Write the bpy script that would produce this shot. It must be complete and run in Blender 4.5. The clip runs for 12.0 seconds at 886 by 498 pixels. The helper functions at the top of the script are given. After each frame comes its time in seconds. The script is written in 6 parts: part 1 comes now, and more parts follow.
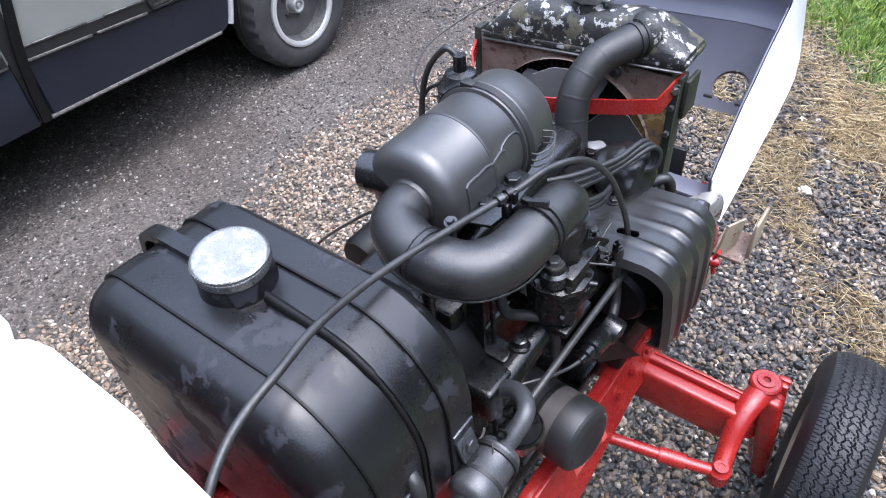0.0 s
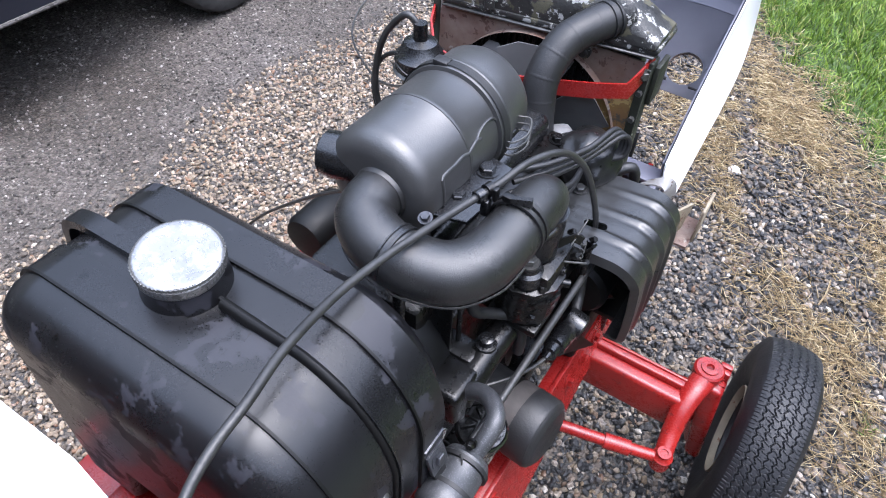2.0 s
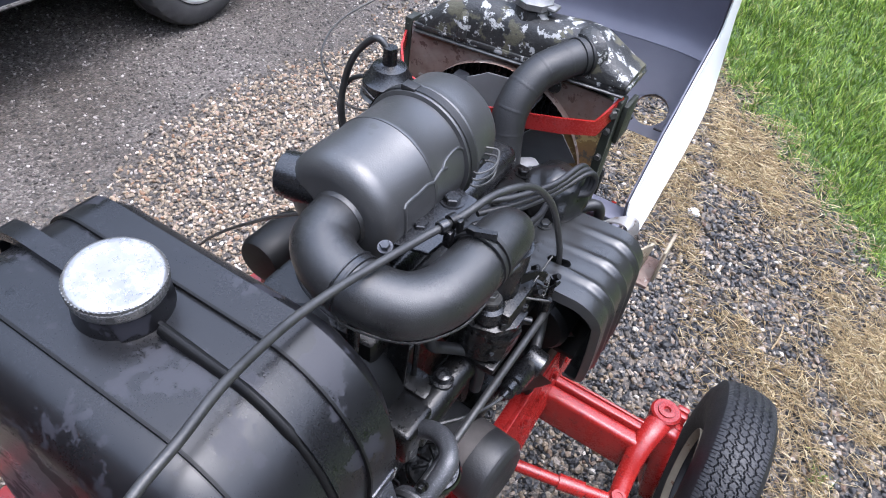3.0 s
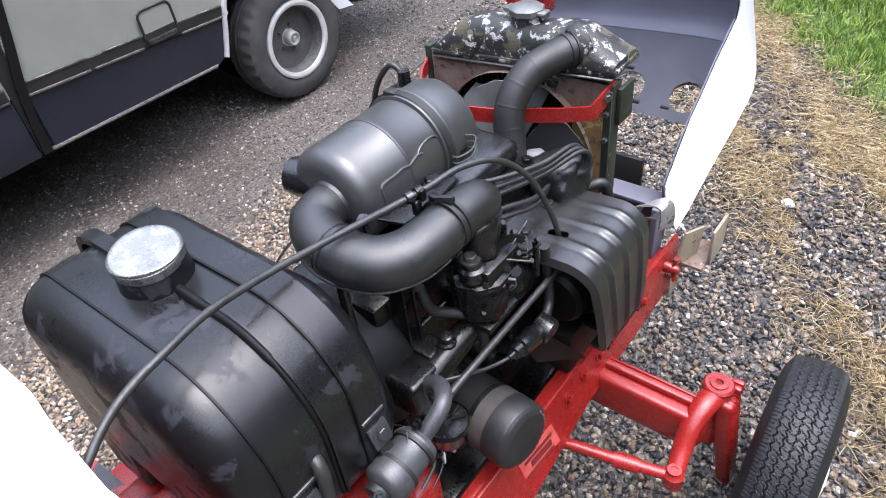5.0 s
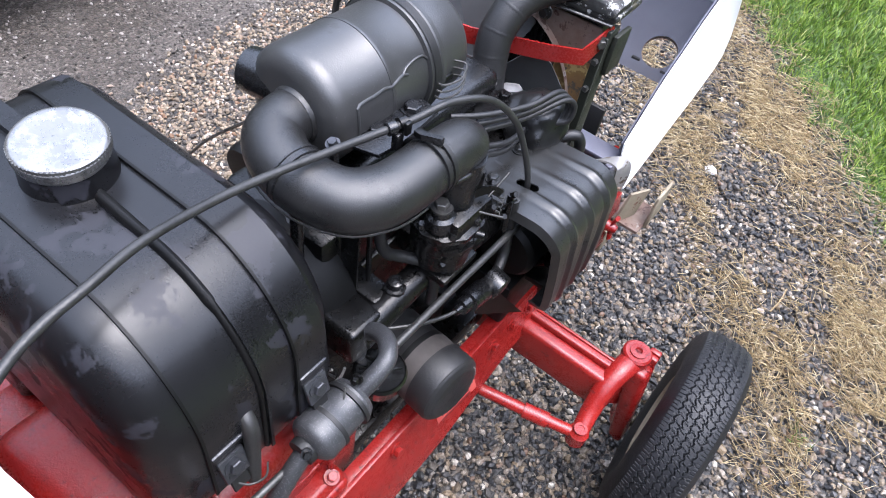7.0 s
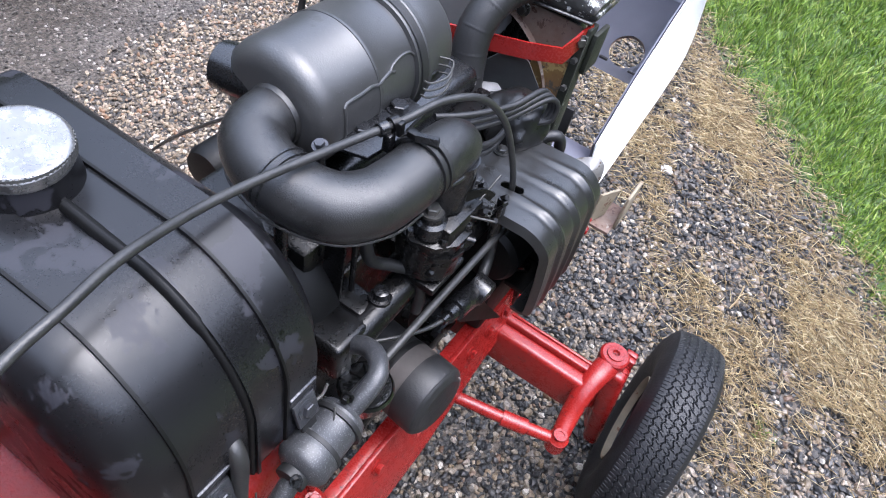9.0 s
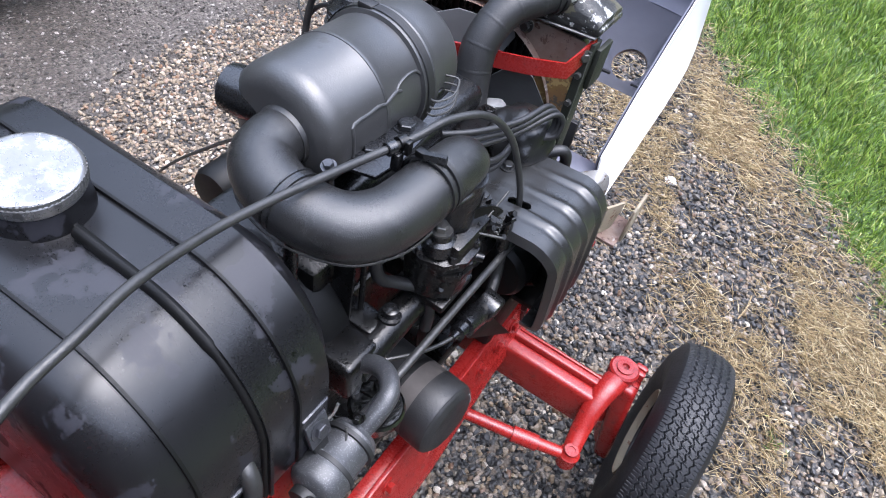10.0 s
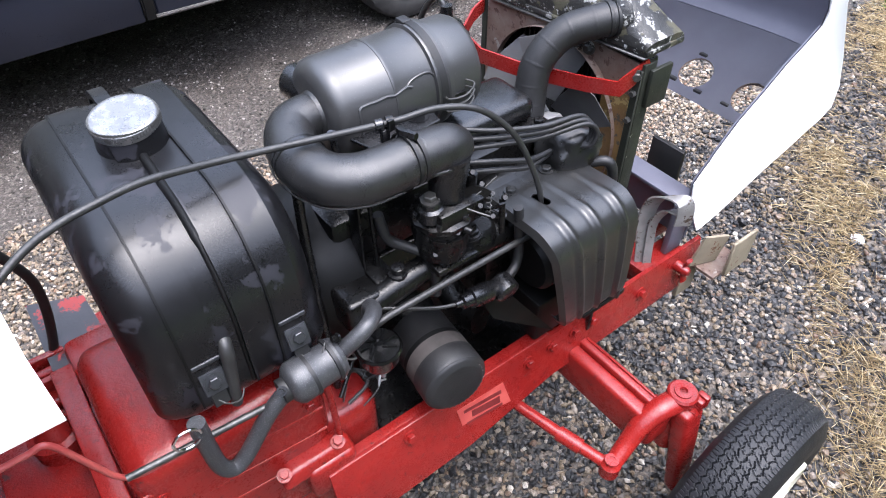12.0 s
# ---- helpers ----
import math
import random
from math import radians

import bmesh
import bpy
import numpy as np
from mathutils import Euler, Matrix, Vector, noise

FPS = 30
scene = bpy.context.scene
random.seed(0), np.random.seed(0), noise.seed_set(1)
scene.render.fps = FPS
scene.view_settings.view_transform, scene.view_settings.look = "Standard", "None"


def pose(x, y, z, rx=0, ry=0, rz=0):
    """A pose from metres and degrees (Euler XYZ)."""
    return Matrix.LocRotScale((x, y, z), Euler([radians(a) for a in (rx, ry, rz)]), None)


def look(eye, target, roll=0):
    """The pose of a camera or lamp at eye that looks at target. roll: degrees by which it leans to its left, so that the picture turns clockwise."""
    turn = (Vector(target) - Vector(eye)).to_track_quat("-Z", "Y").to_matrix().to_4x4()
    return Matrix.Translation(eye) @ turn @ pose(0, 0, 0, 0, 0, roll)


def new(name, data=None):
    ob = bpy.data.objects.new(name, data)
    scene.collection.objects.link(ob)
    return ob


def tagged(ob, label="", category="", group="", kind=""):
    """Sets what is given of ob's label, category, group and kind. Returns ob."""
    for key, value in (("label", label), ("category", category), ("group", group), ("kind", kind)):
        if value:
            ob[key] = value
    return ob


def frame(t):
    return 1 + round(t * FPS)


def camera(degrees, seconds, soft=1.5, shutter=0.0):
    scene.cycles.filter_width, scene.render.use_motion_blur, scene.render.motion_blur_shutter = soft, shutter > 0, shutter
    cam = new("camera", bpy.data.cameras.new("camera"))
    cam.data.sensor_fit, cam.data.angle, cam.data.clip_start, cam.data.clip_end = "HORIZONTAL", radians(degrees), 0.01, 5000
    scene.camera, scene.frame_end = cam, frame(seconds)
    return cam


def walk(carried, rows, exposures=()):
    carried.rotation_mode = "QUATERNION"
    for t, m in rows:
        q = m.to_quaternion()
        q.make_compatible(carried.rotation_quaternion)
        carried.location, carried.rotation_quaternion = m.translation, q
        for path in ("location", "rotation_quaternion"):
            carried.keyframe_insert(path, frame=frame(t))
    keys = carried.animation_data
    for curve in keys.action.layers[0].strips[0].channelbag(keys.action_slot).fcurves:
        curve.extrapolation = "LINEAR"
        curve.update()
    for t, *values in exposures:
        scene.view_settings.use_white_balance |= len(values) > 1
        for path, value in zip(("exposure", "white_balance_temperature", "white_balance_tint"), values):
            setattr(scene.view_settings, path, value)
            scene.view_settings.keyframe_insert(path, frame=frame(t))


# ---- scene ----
cam = camera(66.5, 12.0, 1.0)
PATH = [
    (0, look((0.591, -0.485, 1.703), (-0.369, 0.597, 0.323), -6.0)),
    (0.5, look((0.598, -0.489, 1.703), (-0.329, 0.629, 0.328), -4.3)),
    (1, look((0.601, -0.475, 1.699), (-0.298, 0.68, 0.336), -4.3)),
    (1.5, look((0.571, -0.477, 1.7), (-0.29, 0.678, 0.312), -3.1)),
    (2, look((0.48, -0.453, 1.69), (-0.226, 0.693, 0.211), 2.7)),
    (2.5, look((0.475, -0.429, 1.669), (-0.15, 0.814, 0.233), 8.4)),
    (3, look((0.467, -0.431, 1.67), (-0.178, 0.826, 0.254), 8.6)),
    (3.5, look((0.467, -0.434, 1.665), (-0.189, 0.836, 0.266), 8.0)),
    (3.7, look((0.477, -0.435, 1.655), (-0.247, 0.797, 0.256), 6.6)),
    (5.3, look((0.784, -0.45, 1.683), (-0.287, 0.638, 0.391), -9.3)),
    (5.5, look((0.791, -0.455, 1.675), (-0.274, 0.658, 0.4), -7.1)),
    (6, look((0.807, -0.444, 1.662), (-0.269, 0.698, 0.421), -7.8)),
    (6.5, look((0.773, -0.455, 1.673), (-0.259, 0.731, 0.437), -4.3)),
    (6.8, look((0.679, -0.405, 1.694), (-0.139, 0.695, 0.179), 3.7)),
    (7, look((0.588, -0.411, 1.653), (-0.069, 0.703, 0.147), 10.6)),
    (7.2, look((0.559, -0.426, 1.595), (0.066, 0.767, 0.068), 16.7)),
    (8.8, look((0.524, -0.416, 1.614), (-0.001, 0.802, 0.117), 15.2)),
    (9, look((0.523, -0.414, 1.614), (-0.011, 0.806, 0.122), 14.8)),
    (9.5, look((0.518, -0.417, 1.616), (-0.037, 0.811, 0.137), 14.3)),
    (10, look((0.515, -0.415, 1.616), (-0.048, 0.821, 0.149), 13.2)),
    (10.5, look((0.509, -0.422, 1.617), (-0.064, 0.821, 0.159), 12.6)),
    (11, look((0.521, -0.409, 1.611), (-0.071, 0.831, 0.158), 10.7)),
    (11.5, look((0.59, -0.359, 1.626), (-0.174, 0.772, 0.165), 6.3)),
    (12, look((0.903, -0.317, 1.674), (-0.263, 0.503, 0.271), -1.7)),
]
walk(cam, PATH, [(0, 2.05, 5400, 11), (3.5, 2.03, 5450, 11), (5.5, 2.12, 5700, 11), (6.5, 2.12, 5650, 11), (7.2, 2.05, 5500, 11), (11, 2.07, 5450, 11), (12, 2.12, 5600, 11)])

# ---- light ----
world = bpy.data.worlds.new("sky")
scene.world = world
world.use_nodes = True
wn, wl = world.node_tree.nodes, world.node_tree.links
sky = wn.new("ShaderNodeTexSky")
sky.sky_type, sky.sun_disc = "NISHITA", False
sky.sun_elevation, sky.sun_rotation = radians(76), radians(82)
sky.dust_density, sky.air_density = 6.0, 0.7
wn["Background"].inputs[1].default_value = 0.15
wl.new(sky.outputs[0], wn["Background"].inputs[0])

sun = new("sun", bpy.data.lights.new("sun", "SUN"))
sun.data.energy, sun.data.angle, sun.data.color = 1.08, radians(150), (1.0, 0.98, 0.95)
sun.matrix_world = look((0.98, 0.14, 4.0), (0.0, 0.0, 0.0))


# ---- materials ----
def mat(name, c1, c2, scale=20, rough=0.5, spread=0.12, metal=0.0, bump=0.1, fine=300, fleck=None, fleck_at=0.62,
        fleck_scale=60, fleck2=None, fleck2_at=0.66, fleck2_scale=14, coat=0.0, spec=0.5, wavy=0.0):
    """A worn surface: two tones in large clouds, fine grain, and flecks of other colours where paint is worn or dusty."""
    m = bpy.data.materials.new(name)
    m.use_nodes = True
    n, l = m.node_tree.nodes, m.node_tree.links
    b = n["Principled BSDF"]
    co = n.new("ShaderNodeTexCoord").outputs["Object"]

    def cloud(s, detail=4, rough_=0.6):
        t = n.new("ShaderNodeTexNoise")
        t.inputs["Scale"].default_value, t.inputs["Detail"].default_value = s, detail
        t.inputs["Roughness"].default_value = rough_
        l.new(co, t.inputs["Vector"])
        return t.outputs[0]

    def ramp(src, lo, hi):
        r = n.new("ShaderNodeMapRange")
        r.inputs["From Min"].default_value, r.inputs["From Max"].default_value = lo, hi
        l.new(src, r.inputs["Value"])
        return r.outputs[0]

    def mix(fac, a, c):
        x = n.new("ShaderNodeMix")
        x.data_type = "RGBA"
        l.new(fac, x.inputs[0])
        for v, s in ((a, x.inputs[6]), (c, x.inputs[7])):
            if isinstance(v, tuple):
                s.default_value = (*v, 1)
            else:
                l.new(v, s)
        return x.outputs[2]

    big, grain = cloud(scale), cloud(fine, 3)
    col = mix(ramp(big, 0.35, 0.65), c1, c2)
    f1 = None
    if fleck:
        f1 = ramp(cloud(fleck_scale, 6, 0.7), fleck_at, fleck_at + 0.03)
        col = mix(f1, col, fleck)
    dull = None
    if fleck2:
        dull = ramp(cloud(fleck2_scale, 6, 0.65), fleck2_at, fleck2_at + 0.02)
        col = mix(dull, col, fleck2)
    l.new(col, b.inputs["Base Color"])
    ro = n.new("ShaderNodeMapRange")
    ro.inputs["From Min"].default_value, ro.inputs["From Max"].default_value = 0.3, 0.7
    ro.inputs["To Min"].default_value, ro.inputs["To Max"].default_value = rough - spread, rough + spread
    mixed = n.new("ShaderNodeMath")
    mixed.operation = "MULTIPLY_ADD"
    mixed.inputs[1].default_value = 0.5
    l.new(grain, mixed.inputs[0])
    half = n.new("ShaderNodeMath")
    half.operation = "MULTIPLY"
    half.inputs[1].default_value = 0.5
    l.new(cloud(scale * 2.3), half.inputs[0])
    l.new(half.outputs[0], mixed.inputs[2])
    l.new(mixed.outputs[0], ro.inputs["Value"])
    rough_out = ro.outputs[0]
    if dull:
        add = n.new("ShaderNodeMath")
        add.operation, add.use_clamp = "MULTIPLY_ADD", True
        add.inputs[1].default_value = 0.22
        l.new(dull, add.inputs[0])
        l.new(rough_out, add.inputs[2])
        rough_out = add.outputs[0]
    l.new(rough_out, b.inputs["Roughness"])
    b.inputs["Metallic"].default_value = metal
    b.inputs["Specular IOR Level"].default_value = spec
    b.inputs["Coat Weight"].default_value = coat
    b.inputs["Coat Roughness"].default_value = 0.25
    if bump:
        bp = n.new("ShaderNodeBump")
        bp.inputs["Strength"].default_value, bp.inputs["Distance"].default_value = bump, 0.002
        l.new(grain, bp.inputs["Height"])
        last = bp.outputs[0]
        if wavy:
            b2 = n.new("ShaderNodeBump")
            b2.inputs["Strength"].default_value, b2.inputs["Distance"].default_value = 1.0, wavy
            l.new(cloud(scale * 1.6, 5, 0.55), b2.inputs["Height"])
            l.new(last, b2.inputs["Normal"])
            last = b2.outputs[0]
        l.new(last, b.inputs["Normal"])
    return m


def island_mat(name, stops, rough=0.7, bump=0.3, grain_scale=250, sheen=0.0):
    """Loose pieces, each with its own colour out of a ramp."""
    m = bpy.data.materials.new(name)
    m.use_nodes = True
    n, l = m.node_tree.nodes, m.node_tree.links
    b = n["Principled BSDF"]
    g = n.new("ShaderNodeNewGeometry")
    r = n.new("ShaderNodeValToRGB")
    r.color_ramp.interpolation = "LINEAR"
    els = r.color_ramp.elements
    while len(els) < len(stops):
        els.new(0.5)
    for e, (p, c) in zip(els, stops):
        e.position, e.color = p, (*c, 1)
    l.new(g.outputs["Random Per Island"], r.inputs[0])
    t = n.new("ShaderNodeTexNoise")
    t.inputs["Scale"].default_value, t.inputs["Detail"].default_value = grain_scale, 3
    co = n.new("ShaderNodeTexCoord")
    l.new(co.outputs["Object"], t.inputs["Vector"])
    x = n.new("ShaderNodeMix")
    x.data_type, x.blend_type = "RGBA", "MULTIPLY"
    x.inputs[0].default_value = 0.7
    v = n.new("ShaderNodeMapRange")
    v.inputs["From Min"].default_value, v.inputs["From Max"].default_value = 0.3, 0.7
    v.inputs["To Min"].default_value, v.inputs["To Max"].default_value = 0.55, 1.25
    l.new(t.outputs[0], v.inputs["Value"])
    l.new(r.outputs[0], x.inputs[6])
    l.new(v.outputs[0], x.inputs[7])
    l.new(x.outputs[2], b.inputs["Base Color"])
    b.inputs["Roughness"].default_value = rough
    if bump:
        bp = n.new("ShaderNodeBump")
        bp.inputs["Strength"].default_value, bp.inputs["Distance"].default_value = bump, 0.002
        l.new(t.outputs[0], bp.inputs["Height"])
        l.new(bp.outputs[0], b.inputs["Normal"])
    return m


BLACK = mat("black_paint", (0.004, 0.004, 0.0045), (0.007, 0.007, 0.0073), 9, 0.27, 0.08, 0.0, 0.07, 520,
            fleck=(0.025, 0.025, 0.025), fleck_at=0.68, fleck_scale=160, wavy=0.0009, spec=0.7)
TANK = mat("tank_black_paint", (0.0045, 0.0045, 0.0051), (0.0075, 0.0075, 0.0084), 6, 0.3, 0.07, 0.0, 0.02, 420,
           fleck=(0.0015, 0.0015, 0.0015), fleck_at=0.63, fleck_scale=42, fleck2=(0.0165, 0.0165, 0.021), fleck2_at=0.567,
           fleck2_scale=15, wavy=0.0009, spec=0.42)
COVER = mat("satin_black_sheet_metal", (0.015, 0.015, 0.0146), (0.023, 0.023, 0.0222), 8, 0.31, 0.07, 0.25, 0.1, 600,
            fleck=(0.06, 0.06, 0.057), fleck_at=0.67, fleck_scale=240, wavy=0.001, spec=0.9)
CAN = mat("satin_dark_grey_paint", (0.028, 0.0282, 0.0285), (0.041, 0.0412, 0.0415), 8, 0.38, 0.09, 0.2, 0.13, 420,
          fleck=(0.10, 0.10, 0.1), fleck_at=0.63, fleck_scale=420, fleck2=(0.03, 0.03, 0.029), fleck2_at=0.62, fleck2_scale=14, wavy=0.001, spec=1.0)
ELBOW = mat("speckled_black_casting", (0.011, 0.011, 0.0112), (0.019, 0.019, 0.019), 10, 0.31, 0.1, 0.2, 0.3, 900,
            fleck=(0.07, 0.07, 0.07), fleck_at=0.6, fleck_scale=620, fleck2=(0.009, 0.009, 0.009), fleck2_at=0.60, fleck2_scale=16, wavy=0.0008, spec=0.8)
GRIME = mat("oily_black_metal", (0.002, 0.002, 0.002), (0.0055, 0.0052, 0.005), 25, 0.3, 0.1, 0.0, 0.15, 260,
            fleck=(0.028, 0.026, 0.024), fleck_at=0.69, fleck_scale=90, spec=0.38, wavy=0.0008)
RUBBER = mat("black_rubber", (0.008, 0.008, 0.0085), (0.014, 0.014, 0.0145), 18, 0.5, 0.1, 0.0, 0.2, 300,
             fleck=(0.04, 0.04, 0.04), fleck_at=0.67, fleck_scale=90)
TYRE = mat("tyre_rubber", (0.0055, 0.006, 0.0075), (0.010, 0.0105, 0.0125), 12, 0.54, 0.1, 0.0, 0.25, 400, spec=0.42)
CABLE = mat("weathered_black_cable", (0.014, 0.014, 0.014), (0.028, 0.028, 0.027), 30, 0.42, 0.1, 0.0, 0.2, 400,
            fleck=(0.3, 0.3, 0.29), fleck_at=0.76, fleck_scale=35)
RED = mat("red_paint", (0.18, 0.009, 0.0078), (0.25, 0.0135, 0.010), 7, 0.28, 0.1, 0.0, 0.25, 300,
          fleck=(0.11, 0.007, 0.007), fleck_at=0.61, fleck_scale=70, fleck2=(0.045, 0.014, 0.012), fleck2_at=0.67, fleck2_scale=26, wavy=0.002, spec=0.5)
RUST = mat("rusty_brown_steel", (0.12, 0.07, 0.05), (0.19, 0.15, 0.125), 14, 0.65, 0.1, 0.1, 0.5, 200,
           fleck=(0.075, 0.04, 0.03), fleck_at=0.57, fleck_scale=50, fleck2=(0.26, 0.24, 0.22), fleck2_at=0.6, fleck2_scale=20)
OCHRE = mat("ochre_stained_steel", (0.2, 0.12, 0.035), (0.13, 0.07, 0.03), 12, 0.7, 0.1, 0.1, 0.4, 200,
            fleck=(0.06, 0.05, 0.04), fleck_at=0.57, fleck_scale=30, fleck2=(0.34, 0.25, 0.1), fleck2_at=0.63, fleck2_scale=18)
MOTTLED = mat("flaking_black_and_white_paint", (0.008, 0.008, 0.008), (0.02, 0.02, 0.018), 20, 0.5, 0.12, 0.0, 0.7, 180,
              fleck=(0.3, 0.3, 0.285), fleck_at=0.555, fleck_scale=52, fleck2=(0.06, 0.056, 0.034), fleck2_at=0.57, fleck2_scale=16)
GREENBLK = mat("mossy_black_steel", (0.007, 0.009, 0.006), (0.016, 0.018, 0.011), 18, 0.6, 0.1, 0.0, 0.3, 250,
               fleck=(0.25, 0.25, 0.2), fleck_at=0.66, fleck_scale=50)
GREY = mat("grey_primer", (0.11, 0.11, 0.112), (0.15, 0.15, 0.148), 9, 0.6, 0.08, 0.0, 0.08, 300)
FANGREY = mat("dusty_fan_grey", (0.085, 0.086, 0.087), (0.115, 0.116, 0.117), 12, 0.5, 0.08, 0.0, 0.08, 300)
HOODIN = mat("slate_blue_grey_primer", (0.09, 0.091, 0.119), (0.12, 0.121, 0.154), 4, 0.5, 0.1, 0.0, 0.06, 300,
             fleck=(0.12, 0.07, 0.055), fleck_at=0.70, fleck_scale=14)
WHITE = mat("white_enamel", (0.86, 0.86, 0.85), (0.84, 0.84, 0.835), 5, 0.35, 0.04, 0.0, 0.0, 300)
CHROME = mat("dull_plated_steel", (0.215, 0.213, 0.21), (0.265, 0.262, 0.258), 30, 0.3, 0.08, 0.75, 0.05, 300,
             fleck=(0.32, 0.317, 0.31), fleck_at=0.54, fleck_scale=34, fleck2=(0.14, 0.137, 0.134), fleck2_at=0.62, fleck2_scale=45, wavy=0.0012)
BRIGHT = mat("chrome", (0.7, 0.7, 0.7), (0.78, 0.78, 0.78), 10, 0.14, 0.06, 1.0, 0.0, 300)
ZINC = mat("tarnished_zinc", (0.055, 0.055, 0.052), (0.12, 0.117, 0.11), 60, 0.42, 0.1, 0.7, 0.2, 300)
PLATE = mat("weathered_tan_steel", (0.2, 0.17, 0.12), (0.28, 0.24, 0.17), 15, 0.7, 0.1, 0.1, 0.3, 200,
            fleck=(0.13, 0.06, 0.03), fleck_at=0.6, fleck_scale=30)
CREAM = mat("cream_wheel_paint", (0.72, 0.7, 0.58), (0.62, 0.6, 0.48), 12, 0.45, 0.1, 0.0, 0.1, 300)
SILVER = mat("faded_silver_green_paint", (0.225, 0.233, 0.21), (0.27, 0.278, 0.252), 2.5, 0.4, 0.06, 0.3, 0.03, 300)
NAVY = mat("dusty_navy_paint", (0.008, 0.0096, 0.0165), (0.013, 0.015, 0.0235), 3, 0.34, 0.1, 0.0, 0.05, 200,
           fleck=(0.09, 0.085, 0.08), fleck_at=0.74, fleck_scale=60, spec=0.4)
DISH = mat("dark_grey_wheel_paint", (0.05, 0.048, 0.047), (0.075, 0.072, 0.07), 14, 0.55, 0.1, 0.1, 0.1, 300)
PINK = mat("pinkish_red_paint", (0.42, 0.09, 0.075), (0.34, 0.05, 0.045), 40, 0.4, 0.1, 0.0, 0.2, 300)
CARTYRE = mat("dusty_tyre_rubber", (0.035, 0.034, 0.034), (0.05, 0.049, 0.048), 10, 0.8, 0.1, 0.0, 0.3, 260, spec=0.25)
TRIMRING = mat("polished_trim_ring", (0.7, 0.7, 0.7), (0.78, 0.78, 0.78), 20, 0.34, 0.04, 0.7, 0.0, 300)
BOARD = mat("dark_stained_boards", (0.03, 0.024, 0.019), (0.05, 0.04, 0.03), 3, 0.7, 0.1, 0.0, 0.2, 60)
HOSEGREY = mat("frosted_grey_rubber", (0.022, 0.023, 0.025), (0.037, 0.038, 0.041), 14, 0.38, 0.1, 0.1, 0.25, 800,
               fleck=(0.13, 0.13, 0.135), fleck_at=0.565, fleck_scale=650, spec=0.7)
# Black for seams and edges, and for the shade inside the side cover.
SEAM = mat("dull_black_edge_and_shade", (0.0025, 0.0025, 0.0025), (0.004, 0.004, 0.004), 20, 0.5, 0.1, 0.0, 0.1, 300, spec=0.25)
TRIM = mat("black_trim", (0.006, 0.006, 0.0065), (0.011, 0.011, 0.011), 10, 0.55, 0.1, 0.0, 0.1, 300)
BANDGREY = mat("bare_filter_band", (0.06, 0.054, 0.05), (0.09, 0.08, 0.075), 20, 0.5, 0.1, 0.2, 0.1, 300)
FOIL = mat("wrinkled_black_plastic", (0.006, 0.006, 0.006), (0.011, 0.011, 0.011), 20, 0.32, 0.1, 0.0, 0.3, 90)
PEEL = mat("peeling_paint", (0.03, 0.03, 0.035), (0.045, 0.045, 0.05), 9, 0.5, 0.1, 0.0, 0.2, 200,
           fleck=(0.3, 0.03, 0.025), fleck_at=0.52, fleck_scale=9)
TREES = mat("far_foliage", (0.02, 0.03, 0.012), (0.05, 0.065, 0.025), 0.6, 0.8, 0.1, 0.0, 0.0, 6)
CLIPGREY = mat("pale_grey_metal", (0.27, 0.27, 0.268), (0.36, 0.36, 0.357), 20, 0.45, 0.1, 0.3, 0.1, 300,
               fleck=(0.16, 0.15, 0.14), fleck_at=0.62, fleck_scale=40)
HOOKGREY = mat("stained_grey_steel", (0.2, 0.195, 0.188), (0.28, 0.27, 0.26), 25, 0.5, 0.1, 0.3, 0.15, 300,
               fleck=(0.075, 0.05, 0.035), fleck_at=0.58, fleck_scale=45)
SIDE = mat("dull_cap_side", (0.12, 0.12, 0.115), (0.2, 0.2, 0.19), 60, 0.45, 0.1, 0.7, 0.2, 300)
CLIPBLACK = mat("worn_black_steel", (0.04, 0.042, 0.048), (0.065, 0.067, 0.075), 40, 0.34, 0.1, 0.5, 0.3, 300,
                fleck=(0.12, 0.12, 0.12), fleck_at=0.64, fleck_scale=120)
GLOSS = mat("wet_black_glass", (0.004, 0.004, 0.004), (0.008, 0.008, 0.008), 30, 0.12, 0.05, 0.0, 0.2, 120, spec=1.0)
SILLDUST = mat("dust_covered_bright_trim", (0.07, 0.065, 0.06), (0.13, 0.122, 0.112), 60, 0.6, 0.1, 0.3, 0.3, 200,
               fleck=(0.32, 0.31, 0.29), fleck_at=0.64, fleck_scale=80, fleck2=(0.05, 0.045, 0.04), fleck2_at=0.58, fleck2_scale=30)
DECAL = mat("faded_red_decal", (0.5, 0.1, 0.08), (0.42, 0.06, 0.05), 30, 0.4, 0.1, 0.0, 0.05, 300)
DARKRED = mat("dark_red_print", (0.12, 0.012, 0.012), (0.16, 0.02, 0.02), 40, 0.5, 0.1, 0.0, 0.05, 300)


# ---- mesh helpers ----
def part(name, bm, material, parent=None, label="", smooth=True, angle=38):
    me = bpy.data.meshes.new(name)
    bmesh.ops.recalc_face_normals(bm, faces=bm.faces)
    bm.to_mesh(me)
    bm.free()
    me.materials.append(material)
    if smooth:
        me.polygons.foreach_set("use_smooth", [True] * len(me.polygons))
        me.set_sharp_from_angle(angle=radians(angle))
    ob = new(name, me)
    if parent:
        ob.parent = parent
        if parent.type == "EMPTY":
            ob.matrix_parent_inverse = Matrix.Translation(-parent.location)
    if label:
        tagged(ob, label)
    return ob


def thing(name, label, category, at=(0, 0, 0), group="", kind=""):
    ob = new(name)
    ob.location, ob.empty_display_size = at, 0.05
    return tagged(ob, label, category, group, kind)


